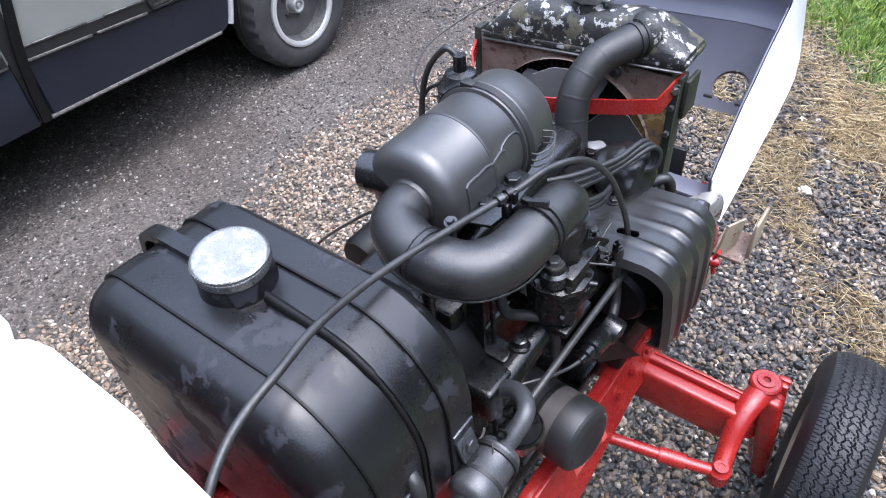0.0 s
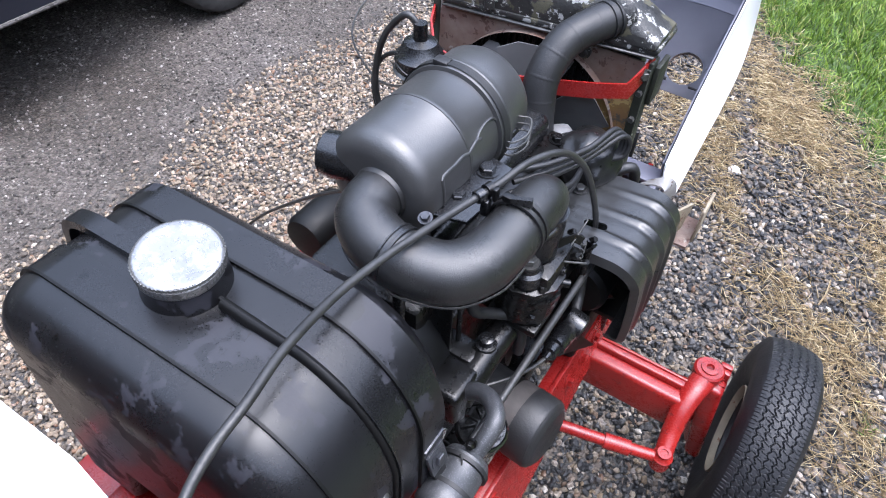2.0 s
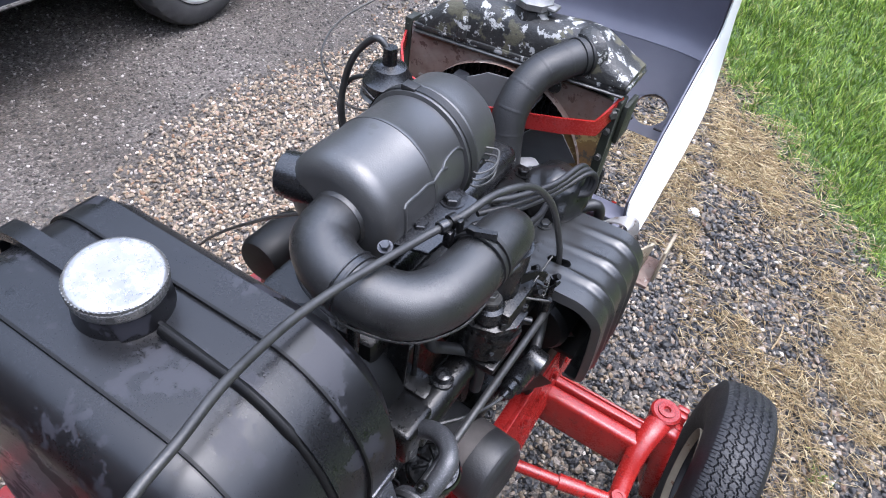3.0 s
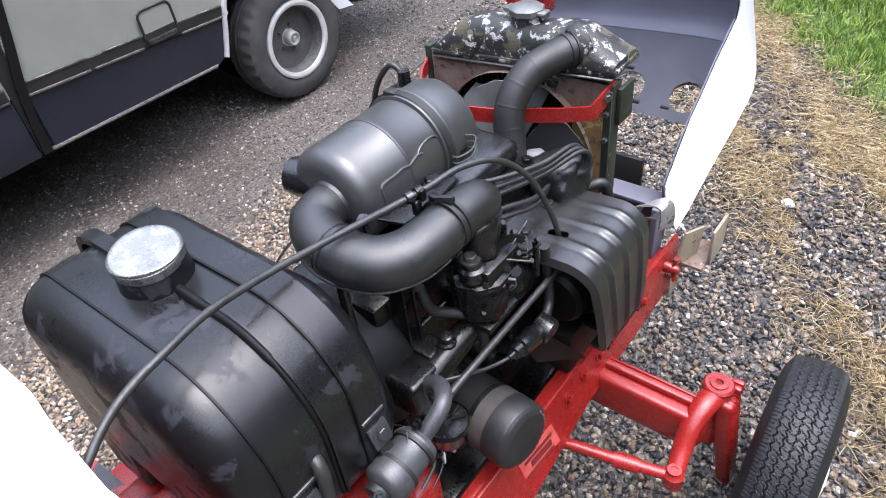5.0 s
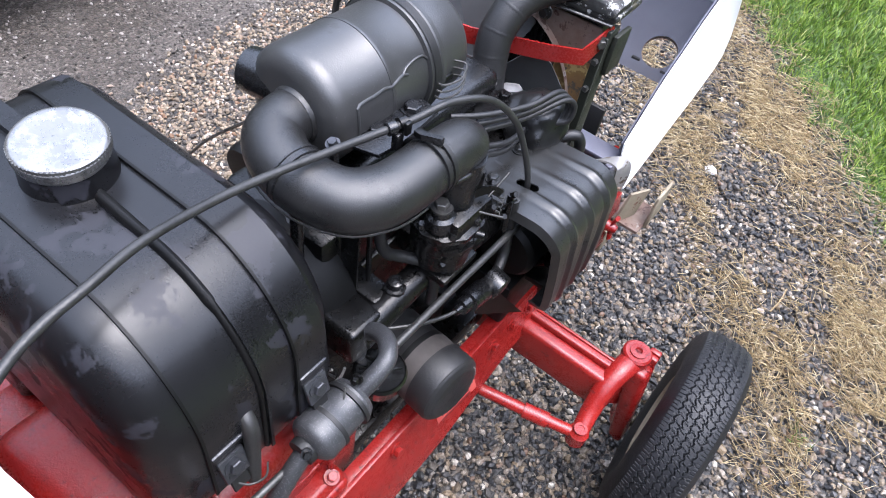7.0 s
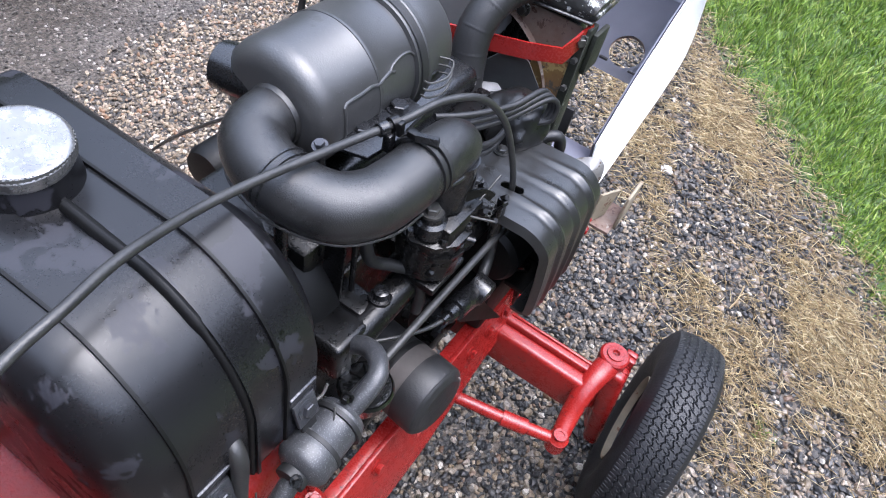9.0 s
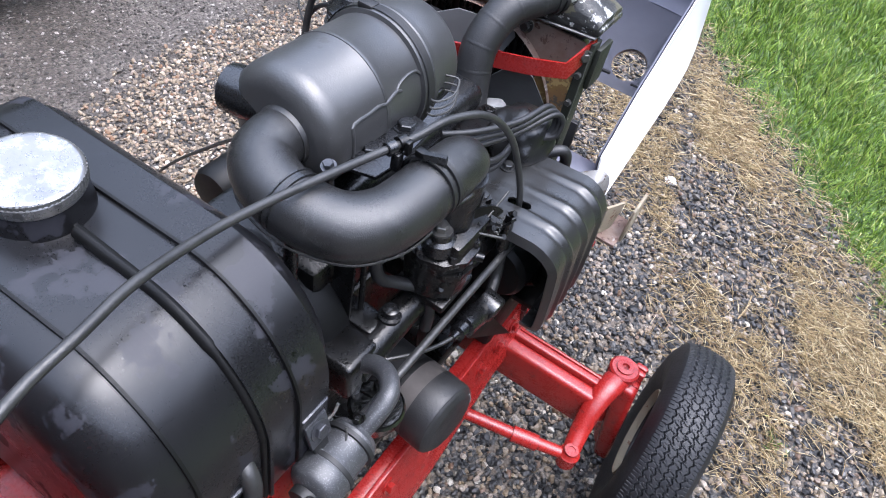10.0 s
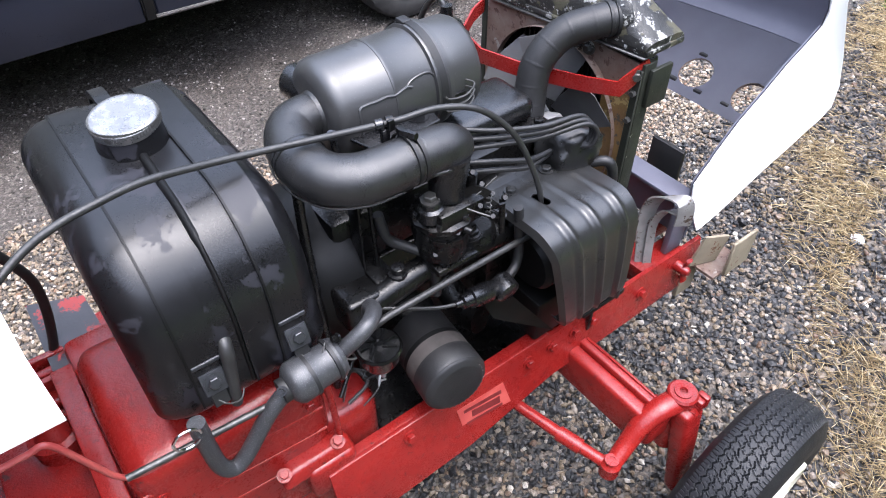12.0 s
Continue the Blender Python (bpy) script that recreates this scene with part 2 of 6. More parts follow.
def join(*bms):
    out = bmesh.new()
    for b in bms:
        me = bpy.data.meshes.new("tmp")
        b.to_mesh(me)
        b.free()
        out.from_mesh(me)
        bpy.data.meshes.remove(me)
    return out


def rbox(lo, hi, bev=0.004, seg=2, m=None):
    bm = bmesh.new()
    lo, hi = Vector(lo), Vector(hi)
    bmesh.ops.create_cube(bm, size=1, matrix=Matrix.Translation((lo + hi) / 2) @ Matrix.Diagonal((*(hi - lo), 1)))
    if bev:
        bmesh.ops.bevel(bm, geom=bm.edges[:], offset=bev, segments=seg, profile=0.5, affect="EDGES")
    if m:
        bmesh.ops.transform(bm, matrix=m, verts=bm.verts)
    return bm


def frame_of(d):
    d = d.normalized()
    a = Vector((0, 0, 1)) if abs(d.z) < 0.9 else Vector((1, 0, 0))
    u = d.cross(a).normalized()
    return u, d.cross(u).normalized()


def smooth_path(points, sub):
    p = [Vector(q) for q in points]
    if sub < 2 or len(p) < 3:
        return p
    out = []
    for i in range(len(p) - 1):
        a, b, c, d = p[max(i - 1, 0)], p[i], p[i + 1], p[min(i + 2, len(p) - 1)]
        for k in range(sub):
            t = k / sub
            out.append(0.5 * ((2 * b) + (c - a) * t + (2 * a - 5 * b + 4 * c - d) * t * t + (3 * b - a - 3 * c + d) * t ** 3))
    return out + [p[-1]]


def tube(points, r, seg=12, sub=6, caps=True, flat=1.0):
    """A round bar or hose along a smooth line; r may be a list, one for each given point."""
    path = smooth_path(points, sub)
    n = len(path)
    rs = r if isinstance(r, (list, tuple)) else [r] * len(points)
    k = len(rs) - 1
    bm = bmesh.new()
    d0 = (path[1] - path[0])
    u, v = frame_of(d0)
    rings = []
    for i, q in enumerate(path):
        d = (path[min(i + 1, n - 1)] - path[max(i - 1, 0)]).normalized()
        u = (u - d * u.dot(d)).normalized()
        v = d.cross(u)
        s = i / (n - 1) * k
        j = min(int(s), k - 1)
        rr = rs[j] + (rs[j + 1] - rs[j]) * (s - j)
        rings.append([bm.verts.new(q + rr * (u * math.cos(a) + v * math.sin(a) * flat))
                      for a in (2 * math.pi * w / seg for w in range(seg))])
    for a, b in zip(rings, rings[1:]):
        for w in range(seg):
            bm.faces.new((a[w], a[(w + 1) % seg], b[(w + 1) % seg], b[w]))
    if caps:
        bm.faces.new(rings[0][::-1])
        bm.faces.new(rings[-1])
    return bm


def lathe(p0, p1, profile, seg=32, caps=True):
    """Turned round the line from p0 to p1: profile of (metres along it, radius)."""
    p0, d = Vector(p0), (Vector(p1) - Vector(p0)).normalized()
    u, v = frame_of(d)
    bm = bmesh.new()
    rings = []
    for s, r in profile:
        r = max(r, 0.0004)
        rings.append([bm.verts.new(p0 + d * s + r * (u * math.cos(a) + v * math.sin(a)))
                      for a in (2 * math.pi * w / seg for w in range(seg))])
    for a, b in zip(rings, rings[1:]):
        for w in range(seg):
            bm.faces.new((a[w], a[(w + 1) % seg], b[(w + 1) % seg], b[w]))
    if caps:
        bm.faces.new(rings[0][::-1])
        bm.faces.new(rings[-1])
    return bm


def bolt(p, d, r=0.008, h=0.007, washer=True):
    """A hexagon head on a washer."""
    p, d = Vector(p), Vector(d).normalized()
    a = lathe(p, p + d, [(-0.004, r * 0.9), (h, r), (h + 0.0012, r * 0.86)], 6)
    return join(a, lathe(p, p + d, [(-0.002, r * 1.45), (0.0015, r * 1.45)], 16)) if washer else a


def prism(outline, o, u, v, thick, bev=0.0, seg=1):
    """A plate: the outline in (u, v) from o, thickened along u x v."""
    o, u, v = Vector(o), Vector(u), Vector(v)
    w = u.cross(v).normalized() * thick
    bm = bmesh.new()
    a = [bm.verts.new(o + u * x + v * y) for x, y in outline]
    b = [bm.verts.new(q.co + w) for q in a]
    bm.faces.new(a[::-1])
    bm.faces.new(b)
    for i in range(len(a)):
        j = (i + 1) % len(a)
        bm.faces.new((a[i], a[j], b[j], b[i]))
    if bev:
        es = [e for e in bm.edges if any(len(f.verts) > 4 or len(a) <= 4 for f in e.link_faces)]
        bmesh.ops.bevel(bm, geom=es, offset=bev, segments=seg, profile=0.5, affect="EDGES")
    return bm


def strip(points, side, w, t, sub=1):
    """A flat bar of width w along side and thickness t, bent along a line."""
    path = smooth_path(points, sub)
    side = Vector(side).normalized()
    bm = bmesh.new()
    rings = []
    n = len(path)
    for i, q in enumerate(path):
        d = (path[min(i + 1, n - 1)] - path[max(i - 1, 0)]).normalized()
        s = (side - d * side.dot(d)).normalized()
        k = d.cross(s)
        rings.append([bm.verts.new(q + s * a * w / 2 + k * b * t / 2) for a, b in ((-1, -1), (1, -1), (1, 1), (-1, 1))])
    for a, b in zip(rings, rings[1:]):
        for j in range(4):
            bm.faces.new((a[j], a[(j + 1) % 4], b[(j + 1) % 4], b[j]))
    bm.faces.new(rings[0][::-1])
    bm.faces.new(rings[-1])
    return bm



def frustum(c0, wx0, wy0, z0, c1, wx1, wy1, z1, bev):
    """A block that tapers from one rectangle at z0 to another at z1."""
    bm = bmesh.new()
    rows = [[bm.verts.new((c[0] + sx * wx / 2, c[1] + sy * wy / 2, z)) for sx, sy in ((-1, -1), (1, -1), (1, 1), (-1, 1))]
            for c, wx, wy, z in ((c0, wx0, wy0, z0), (c1, wx1, wy1, z1))]
    bm.faces.new(rows[0][::-1])
    bm.faces.new(rows[1])
    for i in range(4):
        j = (i + 1) % 4
        bm.faces.new((rows[0][i], rows[0][j], rows[1][j], rows[1][i]))
    bmesh.ops.bevel(bm, geom=bm.edges[:], offset=bev, segments=3, profile=0.5, affect="EDGES")
    return bm


def arc(cx, cy, r, a0, a1, n):
    return [(cx + r * math.cos(radians(a0 + (a1 - a0) * i / n)), cy + r * math.sin(radians(a0 + (a1 - a0) * i / n)))
            for i in range(n + 1)]


def rounded(x0, y0, x1, y1, r, n=6):
    return (arc(x1 - r, y1 - r, r, 0, 90, n) + arc(x0 + r, y1 - r, r, 90, 180, n)
            + arc(x0 + r, y0 + r, r, 180, 270, n) + arc(x1 - r, y0 + r, r, 270, 360, n))


# ---- ground ----
def ground_material():
    """Dark packed gravel beyond x = -1.4, loose gravel round the tractor, soil under the grass."""
    m = bpy.data.materials.new("gravel_ground")
    m.use_nodes = True
    n, l = m.node_tree.nodes, m.node_tree.links
    b = n["Principled BSDF"]
    co = n.new("ShaderNodeTexCoord").outputs["Object"]

    def noise_(s, d=5, r=0.6):
        t = n.new("ShaderNodeTexNoise")
        t.inputs["Scale"].default_value, t.inputs["Detail"].default_value, t.inputs["Roughness"].default_value = s, d, r
        l.new(co, t.inputs["Vector"])
        return t.outputs[0]

    def stones(s):
        t = n.new("ShaderNodeTexVoronoi")
        t.inputs["Scale"].default_value = s
        l.new(co, t.inputs["Vector"])
        return t

    def ramp(src, stops):
        r = n.new("ShaderNodeValToRGB")
        els = r.color_ramp.elements
        while len(els) < len(stops):
            els.new(0.5)
        for e, (p, c) in zip(els, stops):
            e.position, e.color = p, (*c, 1)
        l.new(src, r.inputs[0])
        return r.outputs[0]

    def mixed(fac, a, c, mode="MIX"):
        x = n.new("ShaderNodeMix")
        x.data_type, x.blend_type = "RGBA", mode
        if isinstance(fac, float):
            x.inputs[0].default_value = fac
        else:
            l.new(fac, x.inputs[0])
        l.new(a, x.inputs[6])
        l.new(c, x.inputs[7])
        return x.outputs[2]

    def edge(ax, ay, c0, soft, wob):
        """0 to 1 across the line ax * x + ay * y = c0, with a ragged edge."""
        sep = n.new("ShaderNodeSeparateXYZ")
        l.new(co, sep.inputs[0])
        d = n.new("ShaderNodeVectorMath")
        d.operation = "DOT_PRODUCT"
        d.inputs[1].default_value = (ax, ay, 0)
        l.new(co, d.inputs[0])
        w = n.new("ShaderNodeMath")
        w.operation = "MULTIPLY_ADD"
        w.inputs[1].default_value = wob
        l.new(noise_(3.5), w.inputs[0])
        l.new(d.outputs["Value"], w.inputs[2])
        r = n.new("ShaderNodeMapRange")
        r.inputs["From Min"].default_value = c0 - soft + wob / 2
        r.inputs["From Max"].default_value = c0 + soft + wob / 2
        l.new(w.outputs[0], r.inputs["Value"])
        return r.outputs[0]

    v1, v2 = stones(75), stones(110)
    packed = ramp(v2.outputs["Color"], [(0.0, (0.036, 0.031, 0.027)), (0.5, (0.072, 0.062, 0.054)), (0.8, (0.13, 0.114, 0.1)), (1.0, (0.28, 0.255, 0.23))])
    wet = ramp(noise_(1.3), [(0.38, (0.6, 0.57, 0.53)), (0.62, (1.0, 1.0, 1.0))])
    packed = mixed(1.0, packed, wet, "MULTIPLY")
    loose = ramp(v1.outputs["Color"], [(0.0, (0.012, 0.012, 0.013)), (0.4, (0.035, 0.033, 0.031)), (0.7, (0.09, 0.07, 0.05)), (1.0, (0.2, 0.18, 0.16))])
    soil = ramp(noise_(30), [(0.35, (0.03, 0.055, 0.01)), (0.65, (0.055, 0.09, 0.016))])
    col = mixed(edge(1, 0, -1.42, 0.12, 0.3), packed, loose)
    col = mixed(edge(0.77, 0.64, 0.77 * 0.05 + 0.64 * 3.11 - 0.02, 0.05, 0.25), col, soil)
    l.new(col, b.inputs["Base Color"])
    rr = n.new("ShaderNodeMapRange")
    rr.inputs["To Min"].default_value, rr.inputs["To Max"].default_value = 0.45, 0.85
    l.new(noise_(2.0), rr.inputs["Value"])
    l.new(rr.outputs[0], b.inputs["Roughness"])
    bp = n.new("ShaderNodeBump")
    bp.inputs["Strength"].default_value, bp.inputs["Distance"].default_value = 0.8, 0.006
    bp.invert = True
    l.new(v2.outputs["Distance"], bp.inputs["Height"])
    l.new(bp.outputs[0], b.inputs["Normal"])
    return m


bm = bmesh.new()
bmesh.ops.create_grid(bm, x_segments=60, y_segments=60, size=60)
for v in bm.verts:
    if v.co.length > 8:
        v.co.z = 0.06 * noise.noise(v.co * 0.08)
ground = tagged(part("ground", bm, ground_material()), "wet gravel driveway running beside mown grass", "ground", kind="structure")


# a dark belt of trees all round, added beyond view to darken low reflections
bm = bmesh.new()
low, high = [], []
for i in range(160):
    g = 2 * math.pi * i / 160
    rr = 16 + 1.5 * noise.noise(Vector((math.cos(g) * 3, math.sin(g) * 3, 0)))
    hh = 10.0 + 2.6 * noise.noise(Vector((math.cos(g) * 9, math.sin(g) * 9, 5))) + 1.2 * noise.noise(Vector((math.cos(g) * 30, math.sin(g) * 30, 2)))
    low.append(bm.verts.new((rr * math.cos(g), rr * math.sin(g), -0.3)))
    high.append(bm.verts.new((rr * math.cos(g), rr * math.sin(g), hh)))
for i in range(160):
    j = (i + 1) % 160
    bm.faces.new((low[i], low[j], high[j], high[i]))
tagged(part("backdrop", bm, TREES), "unseen dark tree belt added round the drive to darken low reflections", "trees", kind="structure")


# an added board wall, unseen behind the eye, darkens what rear faces reflect
unseen_wall = tagged(new("unseen_wall_south"), "dark board wall added unseen behind the tractor to darken reflections", "wall", kind="structure")
for k in range(48):
    part("board", rbox((-6 + k * 0.25, -4.24 - 0.012 * (k % 2), 0.0), (-5.755 + k * 0.25, -4.2 - 0.012 * (k % 2), 4.6), 0.004, 1), BOARD, unseen_wall)


# ---- the parked vehicle ----
def car_wheel(parent, x, y, r, side):
    """side: +1 where the outer face looks to +x."""
    a, b = (x - side * 0.22, y, r), (x, y, r)
    # tyre with notched shoulders
    bm = bmesh.new()
    seg, rings = 120, []
    for i in range(seg):
        g = 2 * math.pi * i / seg
        k = 0.010 if (i // 2) % 2 else 0.0
        line = [(0.0, 0.185), (0.01, 0.25), (0.025, r - 0.03), (0.035, r - 0.012 - k), (0.06, r - k * 0.5), (0.085, r), (0.088, r - 0.008), (0.094, r - 0.008), (0.097, r), (0.125, r), (0.128, r - 0.008), (0.134, r - 0.008),
                (0.137, r), (0.17, r - k * 0.5), (0.2, r - 0.008 - k), (0.214, r - 0.02), (0.226, r - 0.05), (0.23, r - 0.085), (0.226, 0.208), (0.215, 0.194), (0.19, 0.19)]
        rings.append([bm.verts.new((x - side * (0.22 - q), y + e * math.cos(g), r + e * math.sin(g))) for q, e in line])
    for i in range(seg):
        p0, p1 = rings[i], rings[(i + 1) % seg]
        for k in range(len(p0) - 1):
            bm.faces.new((p0[k], p0[k + 1], p1[k + 1], p1[k]))
    w = part("wheel", bm, CARTYRE, parent, "black worn tyre")
    part("trim_ring", lathe(a, b, [(0.216, 0.167), (0.228, 0.171), (0.233, 0.184), (0.229, 0.196), (0.21, 0.198)], 56, False), TRIMRING, w, "chrome trim ring")
    part("rim_barrel", lathe(a, b, [(0.13, 0.156), (0.19, 0.161), (0.218, 0.1675)], 56, False), SIDE, w, "dull grey rim barrel")
    part("rim", lathe(a, b, [(0.15, 0.158), (0.125, 0.15), (0.115, 0.13), (0.118, 0.095), (0.14, 0.085), (0.143, 0.0)], 48), DISH, w, "dark painted steel rim")
    part("hub_cap", lathe(a, b, [(0.138, 0.048), (0.15, 0.046), (0.153, 0.04), (0.19, 0.038), (0.198, 0.032), (0.198, 0.026), (0.186, 0.02), (0.186, 0.013), (0.198, 0.011), (0.2, 0.0)], 24), CLIPGREY, w, "small plated centre cap")
    for i in range(5):
        t = 2 * math.pi * i / 5
        c = Vector((x - side * 0.078, y + 0.064 * math.cos(t), r + 0.064 * math.sin(t)))
        part("wheel_nut", bolt(c, (side, 0, 0), 0.011, 0.018, False), ZINC, w)
    return w


def pickup(x0, wheel_y, r):
    """x0: the plane of the side that is seen."""
    car = thing("pickup_truck", "old two-tone pickup truck, silver-green over dusty navy, parked on gravel", "truck", (x0 - 0.9, 0.2, 0))
    wide = 1.85
    c = wheel_y

    def belt(y):
        """Height of the moulding, which falls a little towards the back."""
        return 0.688 - 0.052 * y
    # wheel opening: its front edge from the sill up over the tyre
    arch = [(1.085, 0.400), (1.13, 0.404), (1.155, 0.422), (1.17, 0.46), (1.192, 0.53), (1.214, 0.606), (1.24, 0.67), (1.282, 0.738), (1.35, 0.795), (1.45, 0.83), (1.6, 0.84), (1.75, 0.82), (1.86, 0.76), (1.93, 0.66), (1.96, 0.55)]
    low = [(0.30, 0.415), (0.95, 0.403)] + arch[:5] + [(1.208, belt(1.208) - 0.034), (0.30, belt(0.3) - 0.034)]
    panel = part("lower_panel", prism(low, (x0, 0, 0), (0, 1, 0), (0, 0, 1), -0.05, 0.006), NAVY, car, "dusty navy lower side panel")
    part("sill", tube([(x0 - 0.002, 0.29, 0.414), (x0 - 0.002, 0.7, 0.407), (x0 - 0.002, 1.1, 0.401)], 0.009, 8, 1), SILLDUST, panel, "dull dusty sill edge")
    up = [(0.30, belt(0.3) + 0.016), (0.36, 1.28), (2.75, 1.28), (2.75, 0.55)] + arch[:5:-1] + [(1.222, belt(1.22) + 0.016)]
    part("side_panel", prism(up, (x0, 0, 0), (0, 1, 0), (0, 0, 1), -0.06, 0.0), SILVER, car, "faded silver-green side panel")
    part("bed_floor", rbox((x0 - wide, -2.2, 0.66), (x0 - 0.07, 2.7, 0.74), 0.01), TRIM, car)
    part("far_side_panel", rbox((x0 - wide, -2.2, 0.42), (x0 - wide + 0.06, 2.7, 1.3), 0.02), SILVER, car)
    part("tailgate", rbox((x0 - wide + 0.06, 2.66, 0.66), (x0 - 0.06, 2.72, 1.26), 0.01), SILVER, car, "silver-green tailgate")
    part("bed_front", rbox((x0 - wide + 0.06, 0.36, 0.72), (x0 - 0.06, 0.41, 1.28), 0.01), SILVER, car)
    part("cab_roof", rbox((x0 - wide + 0.02, -1.45, 1.3), (x0 - 0.02, 0.24, 1.74), 0.1, 4), SILVER, car, "silver-green cab")
    part("underbody", rbox((x0 - 1.3, -2.0, 0.36), (x0 - 0.4, 2.4, 0.54), 0.02), TRIM, car, "dark chassis")
    # moulding between two tarnished bright strips, broken by the filler door
    def band(y0, y1, lo, hi, out, material, name, label=""):
        return part(name, prism([(y0, belt(y0) + lo), (y1, belt(y1) + lo), (y1, belt(y1) + hi), (y0, belt(y0) + hi)], (x0 + 0.001, 0, 0), (0, 1, 0), (0, 0, 1), out, 0.002), material, car, label)
    band(0.30, 1.212, -0.033, 0.016, 0.006, TRIM, "belt_moulding", "black moulding strip")
    for k, (y0, y1) in enumerate(((0.30, 0.56), (0.58, 0.80), (0.985, 1.20))):
        band(y0, y1, -0.036, -0.026, 0.011, SILLDUST, "chrome_strip", "tarnished bright strip")
        band(y0 + 0.05 * k, y1, 0.013, 0.022, 0.010, ZINC, "chrome_strip", "tarnished bright strip")
    part("arch_trim", tube([(x0 + 0.006, y, z) for y, z in arch[2:]], 0.0125, 10, 3), TRIMRING, car, "bright wheel arch moulding")
    part("arch_clip", lathe((x0 + 0.01, 1.216, 0.608), (x0 + 0.03, 1.216, 0.608), [(0, 0.014), (0.008, 0.012), (0.01, 0.0)], 12), TRIMRING, car, "bright trim fastener")
    # fuel filler door
    f = rounded(0.818, 0.622, 0.972, 0.760, 0.028)
    door = part("fuel_door", prism(f, (x0 + 0.0125, 0, 0), (0, 1, 0), (0, 0, 1), 0.003), SILVER, car, "square fuel filler door")
    part("fuel_door_seal", tube([(x0 + 0.0155, y, z) for y, z in f + f[:1]], 0.006, 6, 1), TRIM, door, "black worn seal")
    part("fuel_door_band", rbox((x0 + 0.015, 0.824, 0.632), (x0 + 0.017, 0.966, 0.668), 0.001, 1), TRIM, door)
    part("fuel_door_strip", rbox((x0 + 0.0165, 0.83, 0.63), (x0 + 0.0205, 0.963, 0.641), 0.001), ZINC, door)
    # cab behind the gap, with its door
    part("gap", rbox((x0 - 0.04, 0.25, 0.42), (x0 - 0.012, 0.32, 1.3), 0.002), TRIM, car, "black gap between cab and bed")
    part("weather_strip", strip([(x0 + 0.004, 0.268, 0.412), (x0 + 0.006, 0.278, 0.55), (x0 + 0.006, 0.30, 0.69), (x0 + 0.004, 0.345, 0.87), (x0, 0.42, 1.2)], (0, 1, 0), 0.034, 0.016, 4), SEAM, car, "black rubber strip along the cab")
    part("cab_lower_panel", rbox((x0 - 0.05, -1.6, 0.40), (x0, 0.248, belt(0.25) - 0.034), 0.012), NAVY, car, "dusty navy cab panel")
    part("cab_upper_panel", rbox((x0 - 0.05, -1.6, belt(0.25) - 0.03), (x0, 0.25, 1.3), 0.01), SILVER, car, "silver-green cab panel")
    part("cab_moulding", rbox((x0 + 0.001, -1.6, belt(0.25) - 0.032), (x0 + 0.008, 0.24, belt(0.25) + 0.016), 0.003), TRIM, car)
    for z in (-0.034, 0.014):
        part("cab_strip", rbox((x0 + 0.002, -1.6, belt(0.25) + z), (x0 + 0.012, 0.24, belt(0.25) + z + 0.009), 0.002), ZINC, car, "tarnished bright strip")
    car_wheel(car, x0 - 0.03, c, r, 1)
    car_wheel(car, x0 - 0.03, -1.75, r, 1)
    car_wheel(car, x0 - wide + 0.03, c, r, -1)
    # wheel well, axle and bumper end
    part("wheel_well", lathe((x0 - 0.5, c, 0.47), (x0 - 0.3, c, 0.47), [(0, 0.0), (0, 0.38), (0.02, 0.40), (0.2, 0.40)], 40, False), TRIM, car, "black wheel housing")
    part("axle", tube([(x0 - 1.6, c, r), (x0 - 0.2, c, r)], 0.05, 12, 1), TRIM, car)
    part("bumper_end", prism([(1.85, 0.52), (2.0, 0.303), (2.108, 0.288), (1.985, 0.43), (1.91, 0.51)], (x0 - 0.135, 0, 0), (0, 1, 0), (0, 0, 1), 0.006), WHITE, car, "white bumper end plate")
    part("spring_hanger", rbox((x0 - 0.22, 1.90, 0.455), (x0 - 0.14, 2.10, 0.62), 0.025, 3), TRIM, car, "dark spring hanger")
    part("bumper_bracket", strip([(x0 - 0.135, 2.10, 0.365), (x0 - 0.135, 2.135, 0.375), (x0 - 0.135, 2.15, 0.43), (x0 - 0.135, 2.155, 0.6)], (1, 0, 0), 0.05, 0.012, 4), PLATE, car, "dusty tan bumper bracket")
    return car


pickup(-1.985, 1.60, 0.313)


